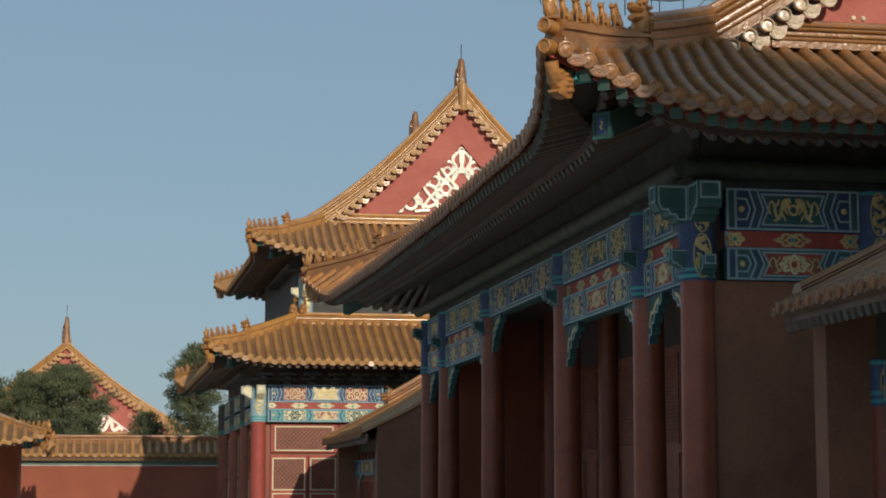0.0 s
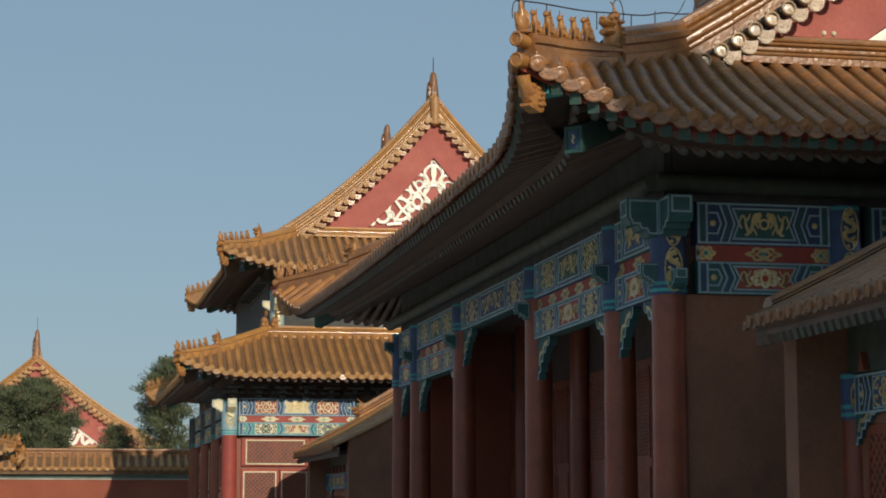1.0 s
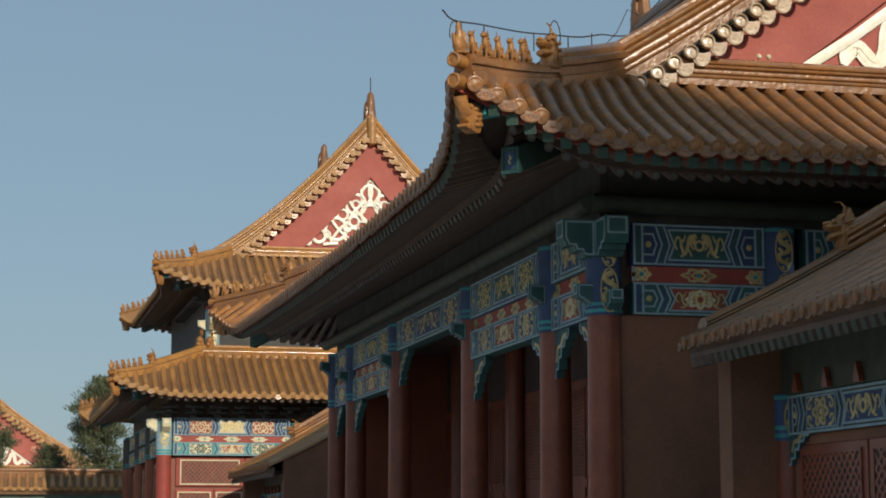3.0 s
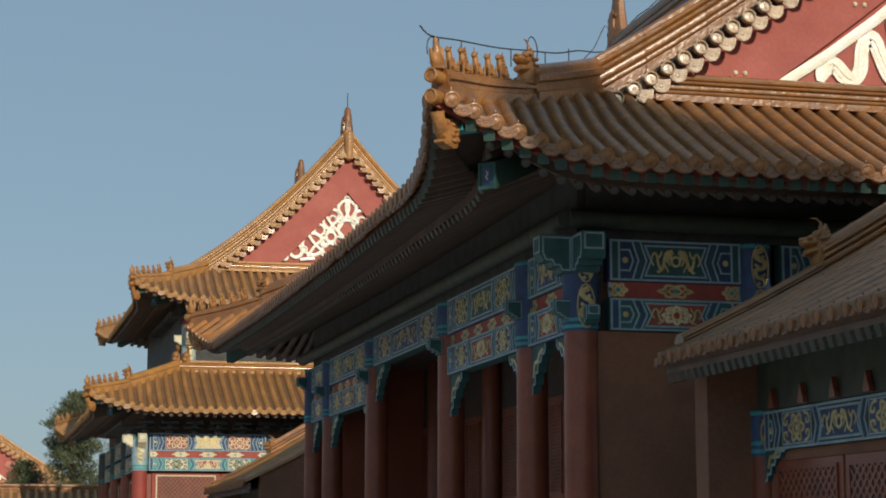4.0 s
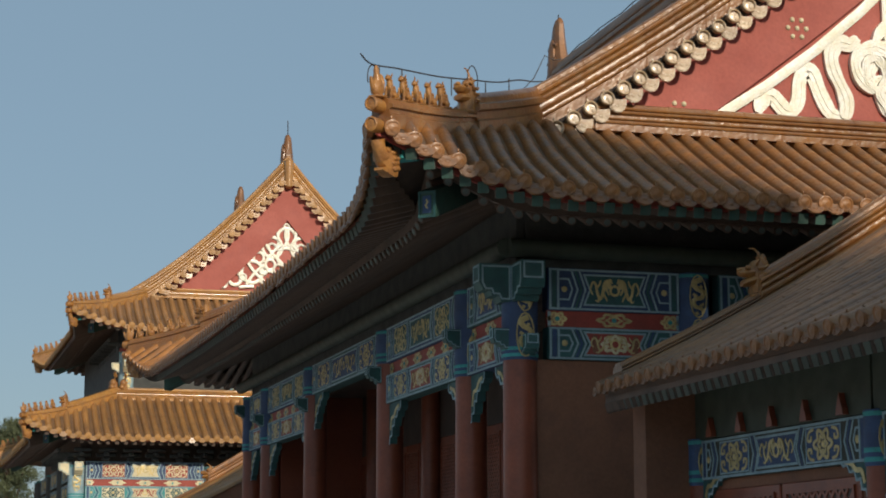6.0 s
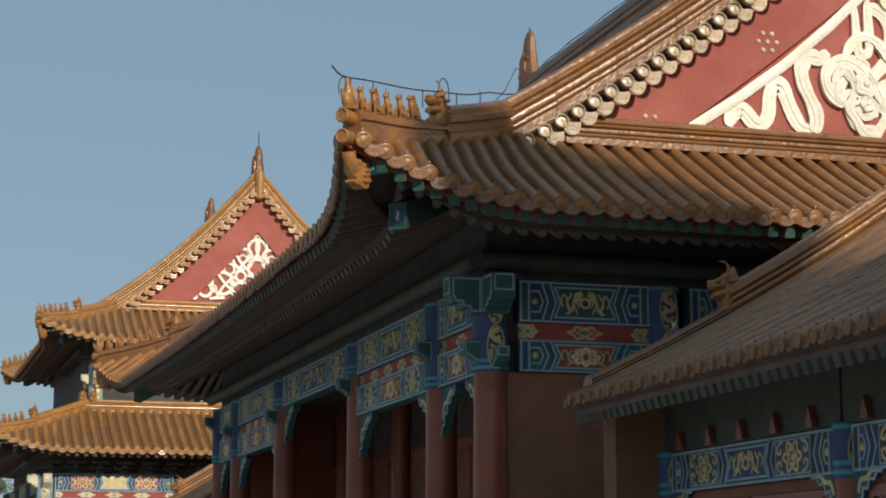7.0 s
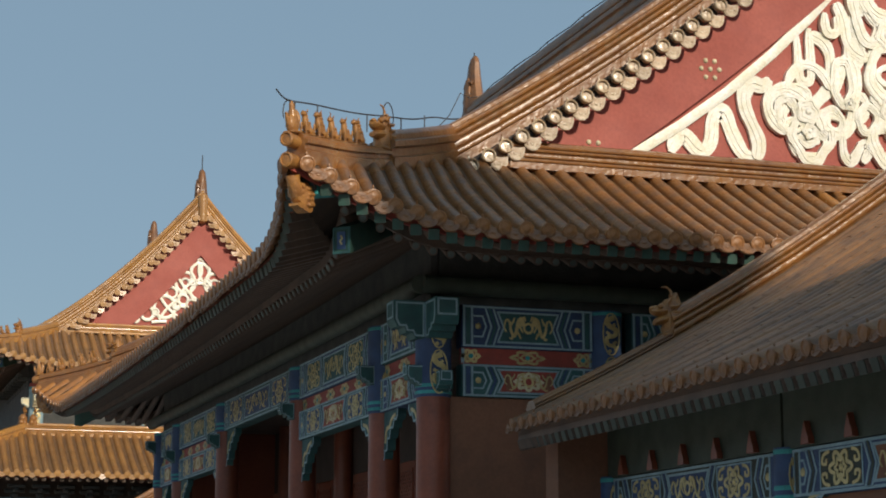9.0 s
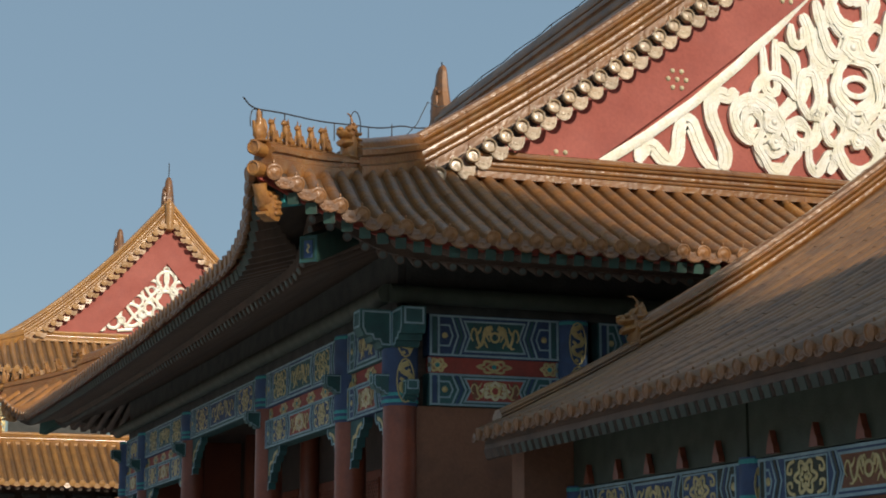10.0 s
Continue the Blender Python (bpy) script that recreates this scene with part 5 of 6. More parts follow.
ROWS_Y = [YA, 21.32, 25.12, 29.90, 33.65, YB]
for i, y in enumerate(ROWS_Y):
    hi = i in (2, 3)
    column(hall, XA, y, 0.6, 4.38 if hi else 3.84, 0.45 if hi else 1.0, 0.185)
    if i:
        column(hall, XA + 1.88, y, 0.6, 4.9, 0, 0.165)
for x in (XA + 1.97, XA + 5.9, XA + 9.8, XB):
    column(hall, x, YA, 0.6, 3.84, 1.0, 0.185)
west = lambda y, z, out=0.0: frame_of((0, -1, 0), (0, 0, 1), (-1, 0, 0), (XA - 0.09 - out, y, z))
for i in range(5):
    a, b = ROWS_Y[i] + 0.15, ROWS_Y[i + 1] - 0.15
    swap = i % 2
    painted_beam(hall, west(b, 4.38), b - a, 0.47, 0.2, (BLUE, GREEN, GREEN) if swap else (GREEN, BLUE, BLUE))
    if i != 2:
        pad_board(hall, west(b, 4.22, -0.05), b - a, 0.16)
        painted_beam(hall, west(b, 3.84), b - a, 0.38, 0.2, (BLUE, VERMILION, GREEN) if not swap else (GREEN, VERMILION, BLUE))
    z = 4.38 if i == 2 else 3.84
    long = min(0.62, 0.36 * (b - a))
    brace(hall, XA, a, z, 1, long)
    brace(hall, XA, b, z, -1, long)
near = lambda x, z, out=0.0: frame_of((1, 0, 0), (0, 0, 1), (0, -1, 0), (x, YA - 0.09 - out, z))
SIDE_X = [XA, XA + 1.97, XA + 5.9, XA + 9.8, XB]
for i in range(4):
    a, b = SIDE_X[i] + 0.29, SIDE_X[i + 1] - 0.17
    painted_beam(hall, near(a, 4.385), b - a, 0.46, 0.2, (BLUE, GREEN, GREEN) if i % 2 == 0 else (GREEN, BLUE, BLUE))
    pad_board(hall, near(a, 4.21, -0.03), b - a, 0.175)
    painted_beam(hall, near(a, 3.86), b - a, 0.35, 0.2, (GREEN, VERMILION, BLUE) if i % 2 == 0 else (BLUE, VERMILION, GREEN))
# beam ends that run out past the corner columns
for y, e in ((YA, 1.0), (YB, 0.6)):
    beam_nose(hall, frame_of((-1, 0, 0), (0, 0, 1), (0, 1, 0), (XA - 0.14, y - 0.13 * e, 4.45)), e)
beam_nose(hall, frame_of((0, -1, 0), (0, 0, 1), (-1, 0, 0), (XA + 0.13, YA - 0.14, 4.45)), 1.0)
for m in (frame_of((-1, 0, 0), (0, 0, 1), (0, 1, 0), (XA - 0.14, YA - 0.11, 3.95)), frame_of((0, -1, 0), (0, 0, 1), (-1, 0, 0), (XA + 0.11, YA - 0.14, 3.88))):
    beam_nose(hall, m, 0.55)
beam_nose(hall, frame_of((0, -1, 0), (0, 0, 1), (-1, 0, 0), (SIDE_X[1] + 0.13, YA - 0.14, 4.0)), 0.55)
for y in (ROWS_Y[1], ROWS_Y[4]):
    beam_nose(hall, frame_of((-1, 0, 0), (0, 0, 1), (0, 1, 0), (XA - 0.15, y - 0.11, 4.16)), 0.55)
for y in (ROWS_Y[2], ROWS_Y[3]):
    beam_nose(hall, frame_of((-1, 0, 0), (0, 0, 1), (0, 1, 0), (XA - 0.15, y - 0.11, 4.12)), 0.55)
# purlin and boards over the beams, darkened in colour for the eave shade
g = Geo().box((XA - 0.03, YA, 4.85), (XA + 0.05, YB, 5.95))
part("frieze_board", g, SHADE_GREY, hall)
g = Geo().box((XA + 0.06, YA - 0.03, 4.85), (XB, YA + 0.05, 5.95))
part("frieze_board", g, SHADE_GREY, hall)
for a, b in (((XA - 0.2, YA - 0.18, 5.02), (XA - 0.2, YB + 0.2, 5.02)), ((XA - 0.18, YA - 0.2, 5.02), (XB, YA - 0.2, 5.02))):
    part("eave_purlin", Geo().tube([a, b], 0.10, 14), SHADE_GREEN, hall, "", 50)
# masonry side, porch back, porch ceiling
part("side_wall", Geo().box((XA + 0.17, YA - 0.05, 0.6), (XB, YA + 0.4, 3.855)), AGED_RED, hall, "aged red plastered side wall")
part("far_wall", Geo().box((XA + 0.17, YB - 0.3, 0.6), (XB, YB + 0.05, 4.85)), RED_WALL, hall)
part("back_wall", Geo().box((XB - 0.3, YA + 0.4, 0.6), (XB, YB - 0.3, 4.85)), RED_WALL, hall)
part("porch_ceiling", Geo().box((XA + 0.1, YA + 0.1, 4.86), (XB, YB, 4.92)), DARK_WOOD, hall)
# Porch back is coloured dark to stand for the unlit interior.
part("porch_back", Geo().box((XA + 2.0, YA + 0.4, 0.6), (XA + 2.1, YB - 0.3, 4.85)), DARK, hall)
for i in range(5):
    a, b = ROWS_Y[i] + 0.2, ROWS_Y[i + 1] - 0.2
    n = 1 if b - a < 2 else 4
    for j in range(n):
        lattice_door(hall, frame_of((0, -1, 0), (0, 0, 1), (-1, 0, 0), (XA + 1.98, b - (b - a) * j / n, 0.65)), (b - a) / n - 0.04, 3.1, RED_WOOD, RED_WOOD)

# single cover tiles on the near slope
SLOPE = roof
TILE_LONG = 0.36
tile_one = tile_mesh(0.073, TILE_LONG)
for u in SLOPE.lines(1, SLOPE.pitch):
    if not -1 <= u <= 6.4:
        continue
    d0, d1 = -SLOPE.out(u) - 0.03, SLOPE.run(1, u)
    length = sum((SLOPE.at(1, u, d0 + (d1 - d0) * (i + 1) / 8) - SLOPE.at(1, u, d0 + (d1 - d0) * i / 8)).length for i in range(8))
    n = max(1, round(length / (TILE_LONG - 0.015)))
    for i in range(n):
        e = d0 + (d1 - d0) * i / n
        p, q = SLOPE.at(1, u, e), SLOPE.at(1, u, d0 + (d1 - d0) * (i + 1) / n)
        t = (q - p)
        stretch = t.length / (TILE_LONG - 0.015)
        t.normalize()
        m = frame_of((1, 0, 0), t, Vector((1, 0, 0)).cross(t), p) @ pose(random.uniform(-0.003, 0.003), 0, 0, 0, random.uniform(-2, 2), random.uniform(-0.7, 0.7)) @ Matrix.Diagonal((1, stretch, 1, 1))
        piece("cover_tile", tile_one, m, hall)

# ---- cable over the hip's figures ----
def hip_top(m):
    p = hip_line(roof, 0, m)
    return Vector((p.x, p.y, roof.ze + roof.lift + 0.08 + 0.27 * m + 0.03 * m * m))
cable = thing("lightning_cable", hip_top(0.1), "thin dark lightning cable strung over the ridge figures", "cable")
pts = [hip_top(-0.14) + Vector((0, 0, 0.36)), hip_top(0.0) + Vector((0, 0, 0.27)), hip_top(0.35) + Vector((0, 0, 0.24)), hip_top(0.9) + Vector((0, 0, 0.17)), hip_top(1.35) + Vector((0, 0, 0.13)), hip_top(1.8) + Vector((0, 0, 0.08)), hip_top(2.15) + Vector((0, 0, 0.08)), hip_top(2.4) + Vector((0, 0, 0.04)), hip_top(2.62) + Vector((0, 0, 0.02))]
part("wire", Geo().tube(smooth_line(pts, 6), 0.008, 5), WIRE, cable)
for m, r in ((0.02, 0.10), (1.42, 0.11)):
    loop = [hip_top(m) + Vector((0.7 * r * math.cos(a), 0.7 * r * math.cos(a), 0.13 + 1.3 * r * math.sin(a))) for a in [math.pi * (1.15 - 1.3 * i / 12) for i in range(13)]]
    part("wire_loop", Geo().tube(loop, 0.006, 5), WIRE, cable)
for m, h in ((0.1, 0.26), (0.4, 0.235), (1.1, 0.15), (1.62, 0.1), (2.0, 0.11)):
    part("wire_post", Geo().tube([hip_top(m) - Vector((0, 0, 0.03)), hip_top(m) + Vector((0, 0, h))], 0.007, 5), WIRE, cable)

ridge_z = roof.ze + roof.rise(roof.half) + 0.76
pts = [Vector((12.2, 20.3 + 13.6 * i / 24, ridge_z + 0.10 + 0.02 * math.sin(2.1 * i))) for i in range(25)]
pts += [Vector((12.18, 34.6, ridge_z + 0.02)), Vector((11.95, 34.6, ridge_z - 0.02)), Vector((11.76, 34.6, 11.53)), Vector((11.54, 34.6, 11.07)), Vector((11.25, 34.6, 10.75))]
rake_cable = thing("ridge_cable", pts[0], "thin dark lightning cable along the main ridge", "cable")
part("wire", Geo().tube(pts, 0.010, 5), WIRE, rake_cable)
for i in range(1, 24, 3):
    part("wire_post", Geo().tube([pts[i] - Vector((0, 0, 0.14)), pts[i]], 0.008, 5), WIRE, rake_cable)

# ---- far hall: two tiers of eaves ----
FX0, FX1, FY0, FY1 = 4.42, 15.8, 50.0, 62.0
far = thing("double_eaved_hall", (10.1, 57, 0), "sunlit palace hall with two tiers of yellow tiled eaves", "hall")
part("terrace", Geo().box((FX0 - 1.5, FY0 - 1.5, 0), (FX1 + 1.5, FY1 + 1.5, 0.6), None, 0.04), MARBLE, far)
K = 0.85
FFIGS = (hip_rider(0.155 * K), small_figures(0.155 * K), horned_beast(0.24 * K))
FCAP, FDRIP = cap_mesh(0.074, TILE_FAR), drip_mesh(0.20, 0.12, TILE_FAR)
FVCAP, FVDRIP = cap_mesh(0.072, TILE_FAR), drip_mesh(0.20, 0.12, TILE_FAR)
skirt = Roof(FX0 - 1.2, FX1 + 1.2, FY0 - 1.2, FY1 + 1.2, 5.0, 0.475, 0.03, 0.54, 2.2, 0.31, 2.25, gable=False, pitch=0.243, r=0.084)
part("lower_tile_bed", skirt.bed(), BED, far)
upper = Roof(4.35, 15.85, 49.9, 61.6, 7.92, 0.42, 0.0694, 0.55, 2.3, 0.32, 2.0, pitch=0.243, r=0.084)
part("upper_tile_bed", upper.bed(), BED, far)
for r in (skirt, upper):
    for side in (0, 1):
        part("tiling", r.rows(side, 0.4, lip=0.006), TILE_ROWS, far, "", 45, "stuff")
        eave_pieces(r, side, far, FCAP, FDRIP)
    for c in (0, 3, 1):
        hip(r, c, far, FFIGS, K)
    eave_timber(far, r, (0, 1) if r is skirt else (0, 1, 3), 1.2 if r is skirt else 1.4, 0.9, 0.24, singles=False)
gable_end(far, upper, K, FVCAP, FVDRIP)
gable_end(far, upper, K, FCAP, FDRIP, near=False, relief=False)
top_ridge(far, upper, 0.62, 1.14, True, 1.4)
# ridge round the foot of the upper storey, with corner dragons
d = skirt.top
zt = skirt.ze + skirt.rise(d)
cs = [(skirt.x0 + d, skirt.y1 - d), (skirt.x0 + d, skirt.y0 + d), (skirt.x1 - d, skirt.y0 + d)]
for a, b in ((cs[0], cs[1]), (cs[1], cs[2])):
    part("skirt_ridge", ridge_along([Vector((a[0] + (b[0] - a[0]) * i / 6, a[1] + (b[1] - a[1]) * i / 6, zt - 0.05)) for i in range(7)], 0.28, 0.27), RIDGE_FAR, far, "", 35)
g = Geo()
for dx, dy in ((0.0, 0.0), (0.26, 0.0), (0.0, 0.26)):
    c = Matrix.Translation((cs[1][0] + dx - 0.05, cs[1][1] + dy - 0.05, zt + 0.06)) @ Matrix.Diagonal((0.85, 0.85, 0.9, 1))
    g.box((-0.09, -0.09, 0), (0.09, 0.09, 0.36), c, 0.03)
    g.ball((-0.04, -0.04, 0.30), (0.11, 0.11, 0.12), c)
    g.ball((-0.08, -0.08, 0.18), (0.09, 0.09, 0.08), c)
    g.tube([c @ Vector((0, 0, 0.3)), c @ Vector((0.06, 0.06, 0.5)), c @ Vector((0.0, 0.0, 0.62))], lambda t: 0.05 * (1 - 0.6 * t))
part("corner_dragon", g, FIGURE, far, "", 50)
# storeys
UX0, UX1, UY0, UY1 = 5.75, 14.45, 51.3, 60.7
# Upper wall's dark colour stands in for the shade under its eave.
part("upper_wall", Geo().box((UX0 - 0.22, UY0 + 0.1, 6.0), (UX1, UY1, 8.7)), SHADE_GREY, far)
part("lower_wall", Geo().box((FX0 + 0.1, FY0 + 0.08, 0.6), (FX1, FY1, 3.52)), RED_WOOD, far, "red lacquered timber wall")
part("frieze", Geo().box((FX0 + 0.1, FY0 + 0.1, 3.52), (FX1, FY1, 5.45)), DARK_WOOD, far)
for x in (FX0, FX0 + 3.45, FX0 + 7.9, FX1):
    column(far, x, FY0, 0.6, 3.5, 0.85, 0.2, PALE)
# West columns' dark heads stand in for the shade on that side.
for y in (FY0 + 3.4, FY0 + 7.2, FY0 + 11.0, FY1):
    column(far, FX0, y, 0.6, 3.5, 0.95, 0.2, SHADE_GREY)
for x in (UX0, UX0 + 2.9):
    column(far, x, UY0, 5.9, 6.30, 1.1, 0.19, PALE)
fnear = lambda x, z: frame_of((1, 0, 0), (0, 0, 1), (0, -1, 0), (x, FY0 - 0.1, z))
fwest = lambda y, z: frame_of((0, -1, 0), (0, 0, 1), (-1, 0, 0), (FX0 - 0.1, y, z))
for a, b in ((FX0, FX0 + 3.45), (FX0 + 3.45, FX0 + 7.9)):
    painted_beam(far, fnear(a + 0.22, 4.0), b - a - 0.44, 0.46, 0.2, (BLUE, CREAM, BLUE), True, VERMILION, GILT)
    pad_board(far, fnear(a + 0.22, 3.84), b - a - 0.44, 0.16, CREAM)
    painted_beam(far, fnear(a + 0.22, 3.5), b - a - 0.44, 0.34, 0.2, (TEAL, CREAM, BLUE), True, CREAM, VERMILION)
# West beams are dimmed in colour, with that side's shade painted in.
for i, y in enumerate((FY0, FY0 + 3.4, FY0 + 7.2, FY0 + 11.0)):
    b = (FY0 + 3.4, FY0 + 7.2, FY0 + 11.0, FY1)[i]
    painted_beam(far, fwest(b - 0.22, 4.0), b - y - 0.44, 0.46, 0.2, (SHADE_GREEN, SHADE_GREY, BLUE))
    painted_beam(far, fwest(b - 0.22, 3.5), b - y - 0.44, 0.42, 0.2, (SHADE_GREY, SHADE_GREEN, SHADE_GREEN))
beam_nose(far, frame_of((-1, 0, 0), (0, 0, 1), (0, 1, 0), (FX0 - 0.18, FY0 - 0.13, 4.1)), 0.8, CREAM)
beam_nose(far, frame_of((0, -1, 0), (0, 0, 1), (-1, 0, 0), (FX0 + 0.13, FY0 - 0.18, 4.1)), 0.8, CREAM)
beam_nose(far, frame_of((0, -1, 0), (0, 0, 1), (-1, 0, 0), (UX0 + 0.17, UY0 - 0.18, 6.86)), 1.1, CREAM)
beam_nose(far, frame_of((-1, 0, 0), (0, 0, 1), (0, 1, 0), (UX0 - 0.18, UY0 - 0.10, 6.86)), 0.62, CREAM)
# transom and door leaves on the near side, windows on the west side
for a, b in ((FX0 + 0.32, FX0 + 2.05), (FX0 + 2.1, FX0 + 3.2)):
    lattice_door(far, frame_of((1, 0, 0), (0, 0, 1), (0, -1, 0), (a, FY0 + 0.02, 2.72)), b - a, 0.72, VERMILION, CREAM, True)
    lattice_door(far, frame_of((1, 0, 0), (0, 0, 1), (0, -1, 0), (a, FY0 + 0.02, 0.7)), (b - a) * 0.55, 1.95, VERMILION, CREAM)
    lattice_door(far, frame_of((1, 0, 0), (0, 0, 1), (0, -1, 0), (a + (b - a) * 0.57, FY0 + 0.02, 0.7)), (b - a) * 0.43, 1.95, VERMILION, CREAM)
for j in range(8):
    lattice_door(far, frame_of((0, -1, 0), (0, 0, 1), (-1, 0, 0), (FX0 + 0.04, FY0 + 1.7 + 1.5 * j, 0.7)), 0.9, 2.7, RED_WOOD, CREAM)
# small bracket sets under the two eaves, their shade put into the colour
for z, x0, y0, n in ((4.46, FX0, FY0, 9), (7.45, UX0, UY0, 9)):
    for i in range(n):
        for m in (Matrix.Translation((x0 + 0.1 + 0.62 * i, y0 - 0.15, z)), Matrix.Translation((x0 - 0.15, y0 + 0.1 + 0.62 * i, z)) @ pose(0, 0, 0, 0, 0, -90)):
            g = Geo()
            g.box((-0.09, -0.09, 0), (0.09, 0.09, 0.1), m, 0.02)
            g.box((-0.25, -0.05, 0.1), (0.25, 0.05, 0.2), m, 0.02)
            g.box((-0.06, -0.35, 0.12), (0.06, 0.1, 0.22), m, 0.02)
            g.box((-0.22, -0.36, 0.22), (0.22, -0.26, 0.31), m, 0.02)
            part("bracket_set", g, SHADE_GREY, far, "painted bracket set darkened as in shade")


# ---- low galleries between the halls ----
def gallery(name, x_eave, ze, y0, y1, half, label, tiles=None):
    """A long low building with a tiled slope to the west and a ridge at its far end."""
    gal = thing(name, (x_eave + half, (y0 + y1) / 2, 0), label, "gallery")
    r = Roof(x_eave, x_eave + 2 * half, y0, y1, ze, 0.46, 0.032, 0.0, 1.0, 0.0, 0.0, pitch=0.235, r=0.074)
    g = Geo()
    for side in (0, 2):
        g.loft([[r.at(side, u, r.half * k / 12) - Vector((0, 0, 0.01)) for k in range(13)] for u in (0, r.length(0) / 2, r.length(0))], closed=False)
    part("tile_bed", g, BED, gal)
    # Near gallery's tiles and end caps are darker in colour for its shade.
    part("tiling", r.rows(0, 0.36, lip=0.022), tiles or TILE_ROWS, gal, "", 45, "stuff")
    cap, drip = (CAP, DRIP) if tiles is None else (cap_mesh(0.053, DRAGON), drip_mesh(0.16, 0.07, DRAGON))
    eave_pieces(r, 0, gal, cap, drip)
    pts = [Vector((x_eave + d, y1 - 0.06, ze + r.rise(d))) for d in [0.15 + (1.55 - 0.15) * i / 8 for i in range(9)]]
    part("verge_ridge", ridge_along(pts, 0.22, 0.16), TILE_SHADED, gal, "", 35)
    pts = [Vector((x_eave + d, y1 - 0.06, ze + r.rise(d))) for d in [1.55 + (half - 1.55) * i / 20 for i in range(21)]]
    part("verge_ridge", ridge_along(pts, 0.28, 0.34 if tiles else 0.40), RIDGE if tiles else TILE, gal, "", 35)
    p = Vector((x_eave + 1.62, y1 - 0.06, ze + r.rise(1.62)))
    piece("ridge_beast", horned_beast(0.235), Matrix.Translation(p + Vector((0, 0, 0.08))) @ pose(0, 0, 0, 14, 0, -90), gal)
    part("main_ridge", ridge_along([Vector((x_eave + half, y0 + (y1 - y0) * i / 4, ze + r.rise(half))) for i in range(5)], 0.35, 0.5), RIDGE, gal, "", 35)
    g = Geo()
    rake = [(d, r.rise(d) + ze - 0.02) for d in [0.3 + (half - 0.3) * i / 12 for i in range(13)]]
    outline = [(x_eave + d, z) for d, z in rake] + [(x_eave + 2 * half - d, z) for d, z in rake[::-1][1:]]
    for y in (y0 + 0.05, y1 - 0.35):
        g = Geo()
        g.loft([[(x, y, z), (x, y + 0.3, z), (x, y + 0.3, 0.3), (x, y, 0.3)] for x, z in outline])
        part("gable_wall", g, AGED_RED, gal)
    eave_timber(gal, r, (0,), 0.8, 0.82, 0.19, singles=tiles is not None)
    xw = x_eave + 0.85
    part("west_wall", Geo().box((xw, y0 + 0.4, 0.3), (xw + 0.3, y1 - 0.4, ze - 0.02)), AGED_RED, gal)
    n = max(1, round((y1 - y0) / 3.1))
    for i in range(n + 1):
        column(gal, xw, y0 + 0.35 + (y1 - y0 - 0.7) * i / n, 0.3, ze - 0.90, 0.42, 0.13)
    for i in range(n):
        a, b = y0 + 0.35 + (y1 - y0 - 0.7) * i / n + 0.12, y0 + 0.35 + (y1 - y0 - 0.7) * (i + 1) / n - 0.12
        m = frame_of((0, -1, 0), (0, 0, 1), (-1, 0, 0), (xw - 0.06, b, ze - 0.86))
        # Gallery beams and frieze are darkened in colour for its deep shade.
        painted_beam(gal, m, b - a, 0.36, 0.15, (BLUE, AGED_RED, SHADE_GREEN) if i % 2 else (SHADE_GREEN, BLUE, BLUE))
        part("frieze_board", Geo().box((xw - 0.07, a - 0.1, ze - 0.495), (xw + 0.02, b + 0.1, ze + 0.16)), SHADE_GREEN, gal)
        for j in range(5):
            y = a + (b - a) * (j + 0.5) / 5
            hook = Geo().plate([(-0.06, 0), (0.06, 0), (0.05, 0.05), (0.025, 0.09), (0.0, 0.17), (-0.03, 0.10), (-0.05, 0.05)], 0.05, frame_of((0, -1, 0), (0, 0, 1), (-1, 0, 0), (xw - 0.075, y, ze - 0.485)))
            part("carved_cushion", hook, RED_WOOD, gal)
        brace(gal, xw, a, ze - 0.8, 1, 0.45, 0.6)
        brace(gal, xw, b, ze - 0.8, -1, 0.45, 0.6)
        for j in range(2):
            lattice_door(gal, frame_of((0, -1, 0), (0, 0, 1), (-1, 0, 0), (xw - 0.02, b - 0.15 - (b - a - 0.3) * j / 2, 0.4)), (b - a - 0.3) / 2 - 0.05, ze - 1.35, RED_WOOD, RED_WOOD)
    part("plinth", Geo().box((xw - 0.9, y0, 0), (x_eave + 2 * half - 0.6, y1, 0.3), None, 0.03), MARBLE, gal)
    return gal


gallery("near_gallery", 6.22, 3.30, 6.0, 16.8, 6.4, "low gallery in shade with brown glazed tile roof", TILE_SHADED)
gallery("far_gallery", 5.91, 2.97, 41.3, 48.15, 4.92, "low gallery with sunlit orange tile roof beside the far hall")

# ---- courtyard wall ----
wall = thing("courtyard_wall", (2.0, 72.4, 0), "red plastered courtyard wall with a yellow tiled coping", "wall")
part("wall_body", Geo().box((-14, 72.2, 0), (14, 72.8, 2.75)), RED_WALL, wall)
part("painted_cornice", Geo().box((-14, 72.12, 2.75), (14, 72.88, 2.93), None, 0.02), CORNICE, wall, "faded green cornice band")
part("lower_cornice", Geo().box((-14, 72.16, 2.70), (14, 72.84, 2.76)), STONE, wall)
coping = Roof(-14, 14, 71.9, 73.1, 3.14, 0.85, 0.0, 0, 1, 0, 0.6, gable=False, pitch=0.3, r=0.09)
part("coping_bed", Geo().loft([[coping.at(1, u, 0), coping.at(1, u, 0.6), coping.at(3, u, 0.6), coping.at(3, u, 0), coping.at(3, u, 0) - Vector((0, 0.02, 0.25)), coping.at(1, u, 0) - Vector((0, -0.02, 0.25))] for u in (0, 28)]), BED, wall)
part("coping_tiling", coping.rows(1, 0.35), TILE_ROWS, wall, "", 45, "stuff")
